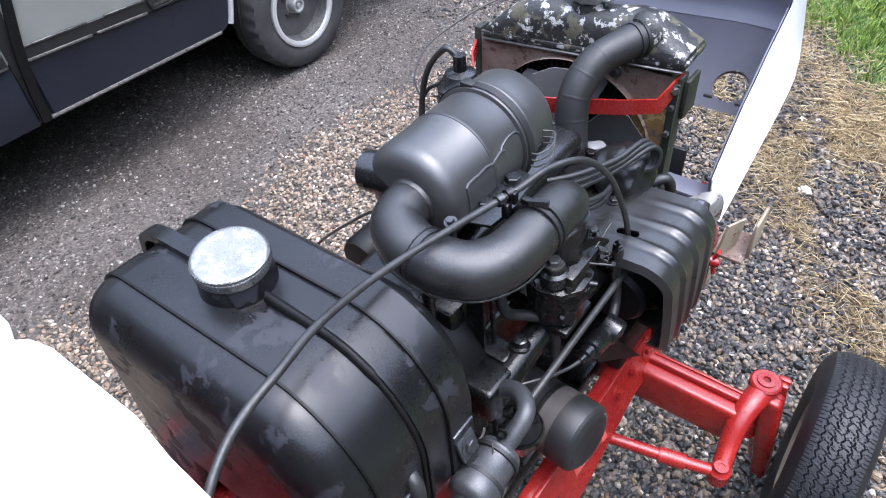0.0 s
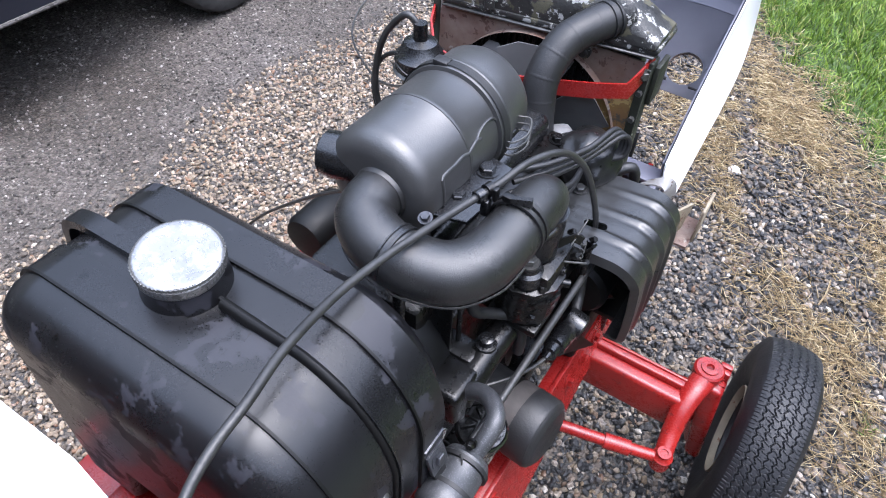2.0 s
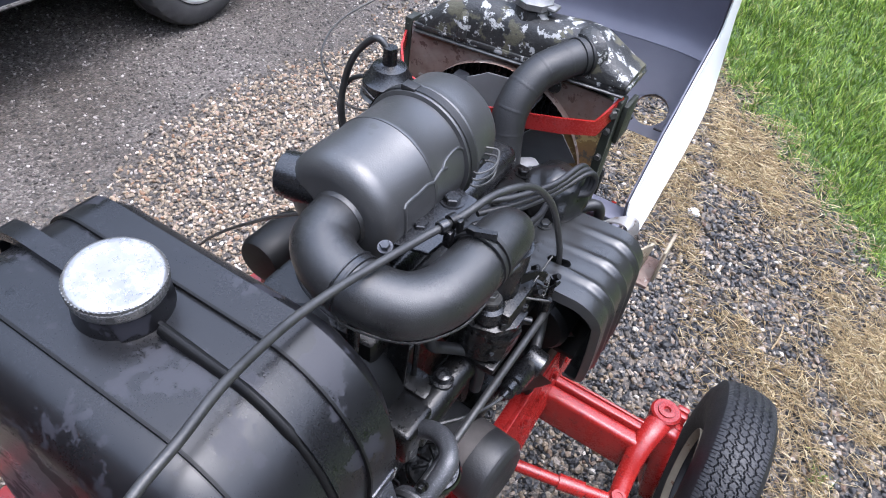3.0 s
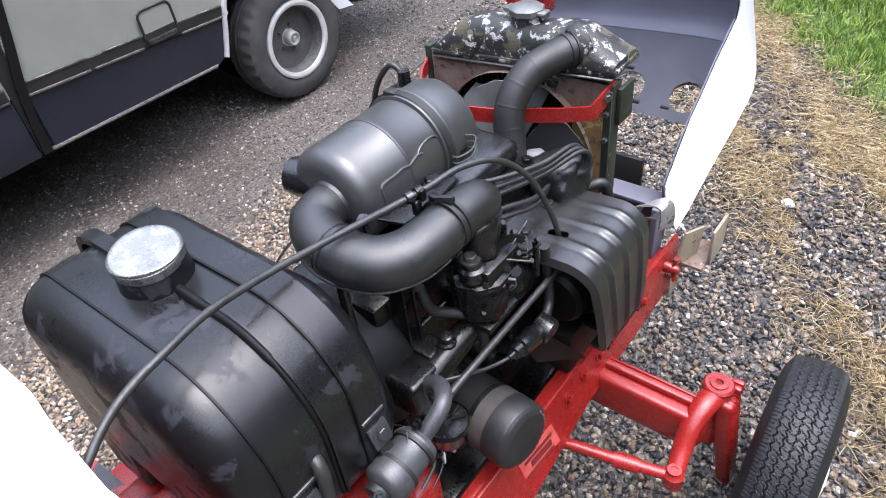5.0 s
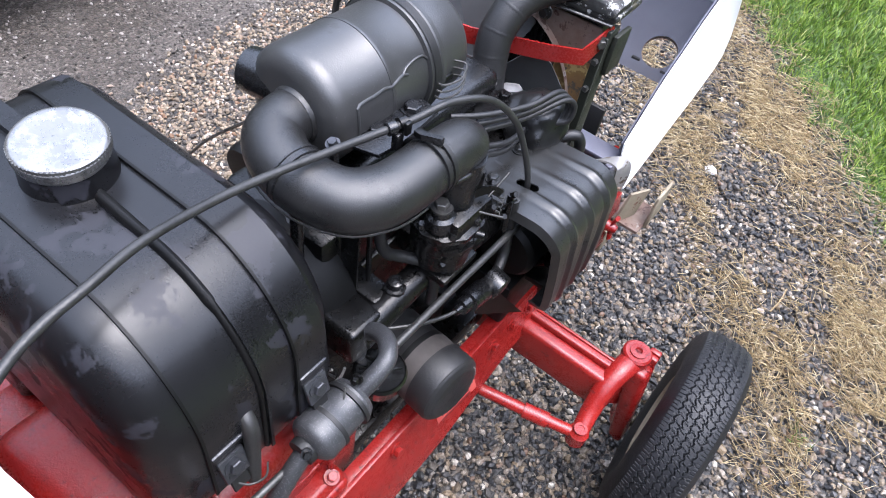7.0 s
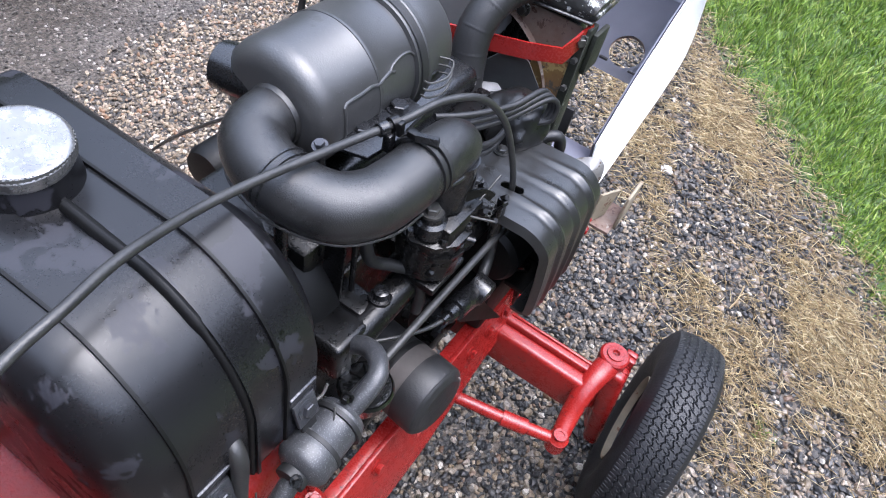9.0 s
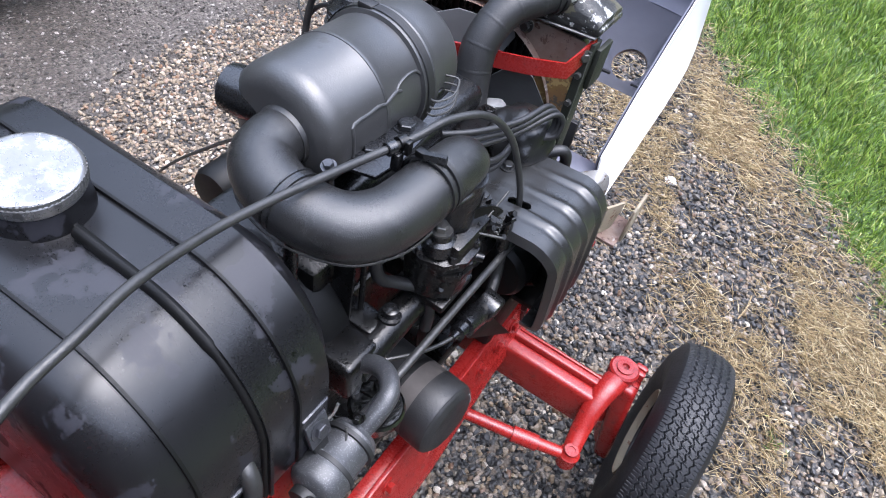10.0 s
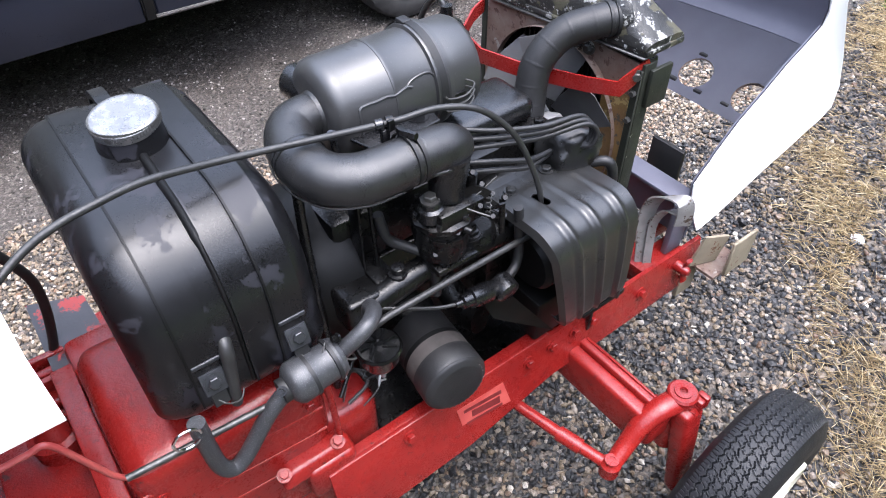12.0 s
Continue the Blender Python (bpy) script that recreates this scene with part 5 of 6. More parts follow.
def radiator():
    t = thing("radiator", "rusty tractor radiator with flaking black and white top tank", "radiator", (0.018, 0.62, 0.44))
    x0, x1 = -0.192, 0.222
    part("core", rbox((x0 + 0.02, 0.60, 0.47), (x1 - 0.02, 0.655, 1.02), 0.004), GRIME, t, "dark finned core")
    for k in range(28):
        xx = x0 + 0.03 + k * 0.014
        part("fin", rbox((xx, 0.594, 0.48), (xx + 0.003, 0.602, 1.01), 0), GRIME, t)
    # fan shroud plate with a round opening
    hc, hz, hr = 0.026, 0.846, 0.178
    ys = 0.577
    n = 72
    bm = bmesh.new()
    inner, outer = [], []
    for i in range(n):
        g = 2 * math.pi * i / n
        c, s = math.cos(g), math.sin(g)
        inner.append((hc + hr * c, hz + hr * s))
        k = min(((x1 - hc) if c > 0 else (hc - x0)) / max(abs(c), 1e-6), ((1.036 - hz) if s > 0 else (hz - 0.5)) / max(abs(s), 1e-6))
        k = max(k, hr + 0.003)
        outer.append((hc + k * c, hz + k * s))
    rows = [[bm.verts.new((a, y, b)) for a, b in line] for line, y in ((inner, ys - 0.016), (inner, ys), (outer, ys), (outer, ys + 0.004), ([(hc + (a - hc) * 1.012, hz + (b - hz) * 1.012) for a, b in inner], ys + 0.004))]
    for p, q in zip(rows, rows[1:]):
        for i in range(n):
            j = (i + 1) % n
            bm.faces.new((p[i], p[j], q[j], q[i]))
    sh = part("fan_shroud", bm, RUST, t, "rusty brown fan shroud with round opening")
    part("shroud_side", rbox((0.152, 0.5705, 0.56), (0.217, 0.5735, 0.972), 0.001, 1), OCHRE, sh, "ochre stained shroud edge")
    # side frames
    part("side_frame", rbox((x1 + 0.001, 0.574, 0.44), (x1 + 0.012, 0.606, 1.04), 0.002), GREENBLK, t, "mossy black side channel")
    part("side_frame", rbox((x0 - 0.016, 0.574, 0.44), (x0 - 0.001, 0.606, 1.035), 0.002), GREENBLK, t, "mossy black side channel")
    part("side_lip", rbox((x1 - 0.004, 0.5675, 0.46), (x1 + 0.012, 0.5725, 1.03), 0.001, 1), GREENBLK, t)
    part("tab", rbox((x1 + 0.013, 0.585, 0.955), (x1 + 0.022, 0.64, 1.03), 0.002), GREENBLK, t, "chipped steel tab")
    for z in (0.985, 0.93, 0.80, 0.70):
        part("frame_bolt", bolt((x1 + 0.004, 0.5665, z), (0, -1, 0), 0.0062, 0.006, False), ZINC, t)
    # top tank
    lean = Matrix(((1, 0, 0, 0), (0, 1, 0, 0), (0.085, 0, 1, -0.0017), (0, 0, 0, 1)))
    tk = part("top_tank_rim", rbox((x0 + 0.004, 0.570, 1.038), (x1 + 0.014, 0.668, 1.050), 0.004, 2, lean), MOTTLED, t, "flaking tank rim")
    part("rim_seam", rbox((x0 + 0.008, 0.566, 1.032), (x1 + 0.010, 0.60, 1.0375), 0.002, 1, lean), ZINC, tk, "dull folded seam under the tank")
    bm = bmesh.new()
    secs = []
    for x, top, d in ((x0 + 0.01, 1.046, 0.042), (x0 + 0.03, 1.064, 0.046), (x0 + 0.065, 1.09, 0.046), (x0 + 0.10, 1.104, 0.045), (-0.06, 1.106, 0.044), (-0.02, 1.1, 0.044), (0.06, 1.1, 0.044), (0.12, 1.104, 0.046), (0.155, 1.1, 0.047), (0.165, 1.094, 0.048), (0.212, 1.062, 0.05), (x1 + 0.010, 1.05, 0.05)):
        yc = 0.618
        h = top - 1.04 + 0.003
        secs.append([bm.verts.new(lean @ Vector((x, yc + yy * d, 1.049 + zz * h))) for yy, zz in ((-1, 0), (-0.98, 0.4), (-0.86, 0.75), (-0.55, 0.96), (0, 1.0), (0.55, 0.96), (0.86, 0.75), (0.98, 0.4), (1, 0))])
    for a, b in zip(secs, secs[1:]):
        for i in range(8):
            bm.faces.new((a[i], a[i + 1], b[i + 1], b[i]))
    bm.faces.new(secs[0])
    bm.faces.new(secs[-1][::-1])
    tank = part("top_tank", bm, MOTTLED, t, "black tank with flaking white paint", True, 60)
    part("tank_rib", tube([(-0.085, 0.574, 1.04), (-0.085, 0.58, 1.075), (-0.085, 0.612, 1.096)], 0.011, 10, 4), MOTTLED, tank, "embossed rib")
    part("filler_neck", lathe((0.022, 0.62, 1.092), (0.022, 0.62, 1.15), [(0, 0.036), (0.01, 0.032), (0.03, 0.03)], 28), MOTTLED, tank)
    cap = part("radiator_cap", join(lathe((0.022, 0.62, 1.122), (0.022, 0.62, 1.17), [(0, 0.03), (0.004, 0.036), (0.014, 0.035), (0.018, 0.027), (0.019, 0.0)], 8), rbox((-0.024, 0.606, 1.126), (0.068, 0.634, 1.134), 0.004)), SIDE, tank, "tarnished pale radiator cap")
    part("outlet_flange", lathe((0.15, 0.60, 1.095), (0.125, 0.55, 1.088), [(0, 0.04), (0.012, 0.038), (0.02, 0.032)], 28), MOTTLED, tank)
    for x in (0.09, 0.115):
        part("rim_bolt", bolt((x, 0.558, 1.03), (0, -1, 0), 0.009, 0.008), MOTTLED, tank)
    # red guard band round the front of the fan
    pts = [(0.23, 0.592, 1.035), (0.222, 0.562, 1.018), (0.211, 0.54, 0.997), (0.16, 0.512, 0.993), (0.10, 0.483, 0.992), (0.04, 0.452, 0.992), (-0.04, 0.432, 0.99), (-0.125, 0.452, 0.99), (-0.18, 0.525, 0.992), (-0.215, 0.60, 0.995)]
    b = part("guard_band", strip(pts, (0, 0, 1), 0.03, 0.004), RED, t, "bent red steel strap")
    part("band_bolt", bolt((0.2245, 0.566, 1.02), (0.7, -0.7, 0), 0.008, 0.007), ZINC, b)
    # fan behind the band
    f = part("fan_hub", lathe((0.03, 0.50, 0.842), (0.03, 0.58, 0.842), [(0, 0.03), (0.01, 0.045), (0.06, 0.045), (0.08, 0.03)], 28), GRIME, t, "fan hub")
    blade = [(0.03, -0.016), (0.07, -0.038), (0.14, -0.074), (0.158, -0.066), (0.17, 0.03), (0.155, 0.068), (0.08, 0.04), (0.03, 0.016)]
    for i in range(6):
        g = 2 * math.pi * i / 6 + radians(32)
        bm = prism(blade, (0, 0, 0), (1, 0, 0), (0, 0, 1), 0.002)
        bmesh.ops.transform(bm, matrix=Matrix.Translation((0.03, 0.553, 0.846)) @ Matrix.Rotation(-g, 4, "Y") @ Matrix.Rotation(radians(24), 4, "X"), verts=bm.verts)
        part("fan_blade", bm, FANGREY, f, "grey fan blade")
    part("water_pump", lathe((0.05, 0.42, 0.85), (0.035, 0.52, 0.845), [(0, 0.06), (0.05, 0.05), (0.1, 0.04)], 28), GRIME, t)
    part("belt_pulley", lathe((0.03, 0.49, 0.842), (0.03, 0.51, 0.842), [(0, 0.075), (0.005, 0.068), (0.015, 0.068), (0.02, 0.075)], 36), GREY, t)
    part("lower_hose", tube([(0.12, 0.43, 0.9), (0.14, 0.46, 0.92), (0.15, 0.47, 0.86), (0.15, 0.46, 0.78)], 0.022, 14, 5), GREY, t)
    return t


def upper_hose():
    t = thing("radiator_hose", "thick black ribbed rubber upper radiator hose", "hose", (0.1, 0.48, 0.8))
    path = [(0.15, 0.592, 1.092), (0.128, 0.552, 1.088), (0.098, 0.497, 1.068), (0.088, 0.455, 1.022), (0.096, 0.437, 0.965), (0.108, 0.425, 0.91), (0.112, 0.42, 0.80)]
    part("hose", tube(path, 0.0295, 28, 8), RUBBER, t, "black rubber hose")
    pp = smooth_path(path, 8)
    for i in range(9, 40, 5):
        d = (pp[i + 1] - pp[i]).normalized()
        part("wrap_rib", lathe(pp[i], pp[i] + d, [(-0.004, 0.0293), (-0.001, 0.0299), (0.001, 0.0299), (0.004, 0.0293)], 28, False), RUBBER, t)
    for i in (3, 5):
        d = (pp[i + 1] - pp[i]).normalized()
        part("hose_clamp", lathe(pp[i], pp[i] + d, [(-0.004, 0.0295), (-0.003, 0.0318), (0.003, 0.0318), (0.004, 0.0295)], 28, False), TRIM, t)
    return t


def hood():
    t = thing("tractor_hood", "white tractor hood tipped forward, slate grey inside", "hood", (0.05, 1.05, 0.42))
    # right side panel, seen on edge and from outside
    side = [(0.84, 0.50), (0.775, 0.70), (0.805, 0.752), (0.83, 0.80), (1.00, 0.945), (1.04, 1.03), (1.05, 1.30), (1.17, 1.30), (1.20, 1.02), (1.315, 0.76), (1.31, 0.66), (1.22, 0.63), (1.04, 0.555)]
    inner = [(0.775, 0.71), (0.795, 0.735), (0.812, 0.752), (0.822, 0.768), (0.88, 0.83), (0.94, 0.872), (1.0, 0.92), (1.05, 0.95), (1.09, 0.978), (1.092, 1.01), (1.07, 1.06), (1.03, 1.15), (0.95, 1.34)]
    outer = [(0.782, 0.597), (0.83, 0.606), (0.875, 0.62), (0.94, 0.646), (1.0, 0.668), (1.08, 0.692), (1.15, 0.711), (1.21, 0.72), (1.25, 0.735), (1.25, 0.79), (1.215, 0.87), (1.135, 1.02), (0.985, 1.34)]
    for name, shift, material, label in (("side_panel", 0.0, WHITE, "white enamelled side panel"), ("side_lining", -0.006, HOODIN, "slate grey inner side")):
        bm = bmesh.new()
        grid = []
        for (ya, za), (yb, zb) in zip(inner, outer):
            flare = 0.036 * min(1.0, max(0.1, (1.25 - za) / 0.35))
            grid.append([bm.verts.new((0.284 + shift + flare * q * q, ya + (yb - ya) * q, za + (zb - za) * q)) for q in (k / 6 for k in range(7))])
        for p0, p1 in zip(grid, grid[1:]):
            for k in range(6):
                bm.faces.new((p0[k], p0[k + 1], p1[k + 1], p1[k]))
        bmesh.ops.recalc_face_normals(bm, faces=bm.faces)
        bmesh.ops.solidify(bm, geom=bm.faces[:], thickness=0.003)
        part(name, bm, material, t, label)
    far = [(y, z) for y, z in side]
    part("far_side_panel", prism(far, (-0.25, 0, 0), (0, 1, 0), (0, 0, 1), 0.004), HOODIN, t)
    # top skin, upright now, and the nose with two lamp holes
    rows = [(1.1727, 0.875), (1.188, 0.888), (1.198, 0.904), (1.202, 0.93), (1.2, 0.97), (1.185, 1.08), (1.16, 1.2), (1.11, 1.42)]
    for name, back, material, label in (("top_skin", 0.0, HOODIN, "slate grey underside of the hood"), ("outer_skin", 0.006, WHITE, "white outer skin of the hood")):
        bm = bmesh.new()
        grid = []
        for y, z in rows:
            grid.append([bm.verts.new((-0.245 + 0.525 * k / 20, y + back - 0.03 * abs(k / 10 - 1) ** 4, z + 0.035 * (k / 20 - 0.5) * (z < 1.0))) for k in range(21)])
        for p0, p1 in zip(grid, grid[1:]):
            for k in range(20):
                bm.faces.new((p0[k], p0[k + 1], p1[k + 1], p1[k]))
        bmesh.ops.recalc_face_normals(bm, faces=bm.faces)
        bmesh.ops.solidify(bm, geom=bm.faces[:], thickness=0.002)
        part(name, bm, material, t, label, True, 60)
    # nose: slopes from the bend towards the radiator, two round openings
    o, u = Vector((-0.245, 1.1727, 0.875)), Vector((1, 0, 0))
    v = Vector((0, -0.30, -0.20)).normalized()
    n = 40
    L = 0.227
    bm = bmesh.new()
    cut = [((0.456, 0.16), 0.041), ((0.304, 0.16), 0.041), ((0.11, 0.16), 0.041)]
    nx, ny = 105, 72
    gv = [[bm.verts.new(o + u * (0.525 * i / nx) + v * (L * j / ny) + Vector((0, -0.03 * abs(2 * i / nx - 1) ** 4, 0.035 * (i / nx - 0.5))) * (1 - j / ny)) for i in range(nx + 1)] for j in range(ny + 1)]
    for j in range(ny):
        for i in range(nx):
            a, b = 0.525 * (i + 0.5) / nx, L * (j + 0.5) / ny
            if any(math.hypot(a - c[0], b - c[1]) < r for c, r in cut):
                continue
            bm.faces.new((gv[j][i], gv[j][i + 1], gv[j + 1][i + 1], gv[j + 1][i]))
    for vv in [q for q in bm.verts if not q.link_faces]:
        bm.verts.remove(vv)
    for c, r in cut:
        cc = o + u * c[0] + v * c[1]
        for q in bm.verts:
            d = q.co - cc
            if q.is_boundary and d.length < r * 1.25:
                q.co = cc + d.normalized() * r
    bmesh.ops.solidify(bm, geom=bm.faces[:], thickness=0.003)
    nose = part("nose", bm, HOODIN, t, "slate grey nose panel with two round lamp holes")
    for c, r in cut:
        cc = o + u * c[0] + v * c[1] + v.cross(u) * -0.004
        part("lamp_hole_rim", tube([cc + (u * math.cos(g) + v * math.sin(g)) * (r + 0.002) for g in [2 * math.pi * i / 32 for i in range(33)]], 0.003, 6, 1), RUST, nose, "rusty hole edge")
        for s in (0.8, 2.4, 4.4):
            q = cc + (u * math.cos(s) + v * math.sin(s)) * (r + 0.012)
            part("lamp_clip", rbox(q - Vector((0.011, 0.008, 0.003)), q + Vector((0.011, 0.008, 0.006)), 0.002), TRIM, nose)
    # hinge sill by the frame
    part("sill", rbox((0.06, 0.80, 0.535), (0.284, 0.812, 0.66), 0.003), HOODIN, t, "slate grey hinge sill")
    part("sill_ledge", rbox((0.06, 0.755, 0.655), (0.284, 0.812, 0.665), 0.002), HOODIN, t)
    part("hinge_post", rbox((0.268, 0.745, 0.50), (0.284, 0.80, 0.66), 0.003), HOODIN, t)
    part("hinge_arm", rbox((0.21, 0.735, 0.50), (0.225, 1.0, 0.53), 0.004), RED, t)
    part("hinge_arm", rbox((-0.2, 0.735, 0.50), (-0.185, 1.0, 0.53), 0.004), RED, t)
    part("foot_plate", rbox((0.10, 0.86, 0.53), (0.19, 0.872, 0.70), 0.002), TRIM, t, "dark steel plate")
    part("red_block", join(rbox((-0.19, 0.915, 1.0), (-0.10, 0.93, 1.085), 0.003), rbox((-0.20, 0.872, 1.08), (-0.09, 0.935, 1.092), 0.003), rbox((-0.196, 0.876, 1.0), (-0.184, 0.93, 1.08), 0.003), rbox((-0.106, 0.876, 1.0), (-0.094, 0.93, 1.08), 0.003), rbox((-0.196, 0.876, 1.0), (-0.094, 0.884, 1.03), 0.002)), RED, t, "red steel bracket")
    return t


def cowl():
    t = thing("dash_cowl", "plain white sheet metal dash cowl behind the fuel tank", "cowl", (0.06, -0.6, 0.6))
    part("top_panel", prism([(-0.30, -0.80), (0.436, -0.80), (0.438, -0.413), (0.35, -0.424), (0.27, -0.430), (0.17, -0.424), (0.11, -0.416), (-0.03, -0.417), (-0.06, -0.424), (-0.073, -0.434), (-0.10, -0.425), (-0.14, -0.423), (-0.30, -0.45)], (0, 0, 1.146), (1, 0, 0), (0, 1, 0), 0.004), WHITE, t, "white top panel")
    part("firewall", rbox((-0.28, -0.66, 0.62), (0.36, -0.654, 1.146), 0.002, 1), RED, t, "red firewall")
    return t


def gearbox():
    t = thing("gearbox", "red painted cast gearbox housing behind the engine", "gearbox", (0.05, -0.4, 0.3))
    part("bell_housing", rbox((-0.2, -0.30, 0.30), (0.26, -0.03, 0.62), 0.03, 3), RED, t, "red bell housing")
    part("case", rbox((-0.16, -0.85, 0.32), (0.24, -0.29, 0.60), 0.03, 3), RED, t, "red gear case")
    part("top_cover", rbox((-0.10, -0.60, 0.60), (0.16, -0.30, 0.63), 0.008), RED, t)
    part("rail_foot", rbox((0.245, -0.20, 0.50), (0.306, -0.11, 0.585), 0.012, 3), RED, t)
    part("foot_lug", frustum((0.276, -0.175), 0.05, 0.14, 0.57, (0.276, -0.172), 0.034, 0.11, 0.604, 0.009), RED, t, "red cast mounting lug")
    for y in (-0.235, -0.135):
        part("foot_bolt", bolt((0.288, y, 0.607), (0.3, 0, 1), 0.0085, 0.009), RED, t)
    part("side_lug", rbox((-0.26, -0.42, 0.55), (-0.1, -0.32, 0.60), 0.008), RED, t)
    for k in range(4):
        part("cover_bolt", bolt((-0.07 + 0.065 * k, -0.34, 0.63), (0, 0, 1), 0.010, 0.008), RED, t)
    part("brake_pipe", tube([(0.285, -0.56, 0.95), (0.285, -0.513, 0.949), (0.285, -0.487, 0.949), (0.285, -0.465, 0.945), (0.285, -0.441, 0.869), (0.285, -0.426, 0.825), (0.285, -0.405, 0.808), (0.285, -0.37, 0.806), (0.285, -0.30, 0.80)], 0.0042, 10, 6), PINK, t, "bent pinkish painted pipe")
    part("pull_rod", tube([(0.297, -0.42, 0.832), (0.297, -0.23, 0.815), (0.297, -0.10, 0.80)], 0.005, 10, 1), ZINC, t, "long grey pull rod")
    part("rib", rbox((-0.12, -0.5, 0.60), (-0.1, -0.3, 0.66), 0.006), RED, t)
    for k in range(3):
        part("cast_rib", rbox((-0.15 + 0.05 * k, -0.56 + 0.03 * k, 0.63), (-0.135 + 0.05 * k, -0.44, 0.665 - 0.006 * k), 0.005), RED, t)
    part("shift_tower", lathe((0.03, -0.50, 0.60), (0.03, -0.50, 0.72), [(0, 0.06), (0.012, 0.06), (0.014, 0.045), (0.05, 0.036), (0.054, 0.042), (0.066, 0.042), (0.07, 0.03), (0.1, 0.012)], 32), RED, t, "red round shift tower")
    part("drain_cock", lathe((0.22, -0.52, 0.60), (0.22, -0.52, 0.66), [(0, 0.02), (0.02, 0.02), (0.022, 0.012), (0.05, 0.011)], 14), RED, t)
    for y, z in ((-0.40, 0.70), (-0.16, 0.72), (-0.40, 0.5), (-0.17, 0.47)):
        part("housing_bolt", bolt((0.268, y, z), (1, 0, 0), 0.009, 0.008), RED, t)
    part("clutch_housing", rbox((-0.02, -0.43, 0.44), (0.268, -0.125, 0.775), 0.035, 4), RED, t, "smooth red clutch housing")
    part("peeling_plate", prism([(-0.29, -0.47), (-0.10, -0.47), (-0.07, -0.366), (-0.25, -0.374)], (0, 0, 0.655), (1, 0, 0), (0, 1, 0), 0.006), PEEL, t, "plate with peeling grey paint over red")
    part("plate_post", rbox((-0.2, -0.45, 0.58), (-0.09, -0.38, 0.655), 0.008), RED, t)
    part("grey_hose", tube([(-0.15, -0.47, 0.94), (-0.15, -0.442, 0.875), (-0.15, -0.427, 0.817), (-0.15, -0.435, 0.737), (-0.15, -0.462, 0.64), (-0.15, -0.5, 0.56)], 0.0085, 12, 5), RUBBER, t, "black hose over the plate")
    for z in (0.60, 0.66, 0.72):
        part("cast_line", tube([(0.262, -0.425, z), (0.266, -0.3, z - 0.012), (0.266, -0.14, z - 0.03)], 0.0035, 8, 3), RED, t)
    part("flange_edge", tube([(0.262, -0.128, 0.76), (0.272, -0.126, 0.72), (0.276, -0.125, 0.64), (0.276, -0.125, 0.56)], 0.006, 10, 4), RED, t)
    part("shelf", rbox((-0.05, -0.47, 0.70), (0.255, -0.435, 0.712), 0.003), RED, t)
    part("web", rbox((-0.12, -0.44, 0.6), (-0.02, -0.3, 0.70), 0.015, 2), RED, t)
    return t


def coolant_line():
    t = thing("bypass_hose", "speckled black rubber hose with connector and ring clip", "hose", (0.3, -0.2, 0.7))
    part("hose_bend", tube([(0.24, -0.036, 0.78), (0.241, -0.033, 0.825), (0.257, -0.028, 0.850), (0.286, -0.038, 0.872), (0.308, -0.062, 0.880), (0.309, -0.088, 0.866), (0.302, -0.115, 0.845)], 0.0125, 18, 6), HOSEGREY, t, "speckled hose bend")
    p0, p1 = Vector((0.300, -0.106, 0.842)), Vector((0.302, -0.2, 0.836))
    ax = (p1 - p0).normalized()
    c = part("connector", lathe(p0, p1, [(0, 0.018), (0.003, 0.028), (0.010, 0.0315), (0.018, 0.0295), (0.048, 0.030), (0.053, 0.033), (0.078, 0.033), (0.084, 0.029), (0.09, 0.02)], 36), HOSEGREY, t, "speckled rubber connector")
    for q in (0.014, 0.051):
        part("clamp", lathe(p0 + ax * q, p1, [(0, 0.03), (0.0005, 0.0338), (0.006, 0.0338), (0.0065, 0.03)], 36, False), TRIM, c, "black hose clamp")
    part("clamp_screw", bolt((0.300, -0.108, 0.879), (0.1, -0.9, 0.3), 0.005, 0.008), GRIME, c)
    part("end_clamp", lathe(p1 - ax * 0.006, p1, [(0, 0.016), (0.001, 0.0185), (0.012, 0.0185), (0.013, 0.014)], 24), TRIM, c)
    part("clamp_screw", bolt((0.312, -0.206, 0.85), (0.6, -0.4, 0.7), 0.005, 0.008), BLACK, c)
    part("loop_hose", tube([(0.302, -0.196, 0.832), (0.303, -0.226, 0.809), (0.303, -0.252, 0.777), (0.303, -0.279, 0.742), (0.303, -0.3, 0.731), (0.303, -0.3145, 0.752), (0.303, -0.319, 0.80), (0.301, -0.32, 0.868)], 0.0122, 16, 6), HOSEGREY, t, "looped black hose")
    part("ring_clip", tube([(0.316 + 0.004 * math.sin(g), -0.338 + 0.018 * math.cos(g), 0.866 + 0.023 * math.sin(g)) for g in [2 * math.pi * i / 20 for i in range(19)]], 0.0022, 8, 1), BRIGHT, t, "bright wire ring clip")
    return t


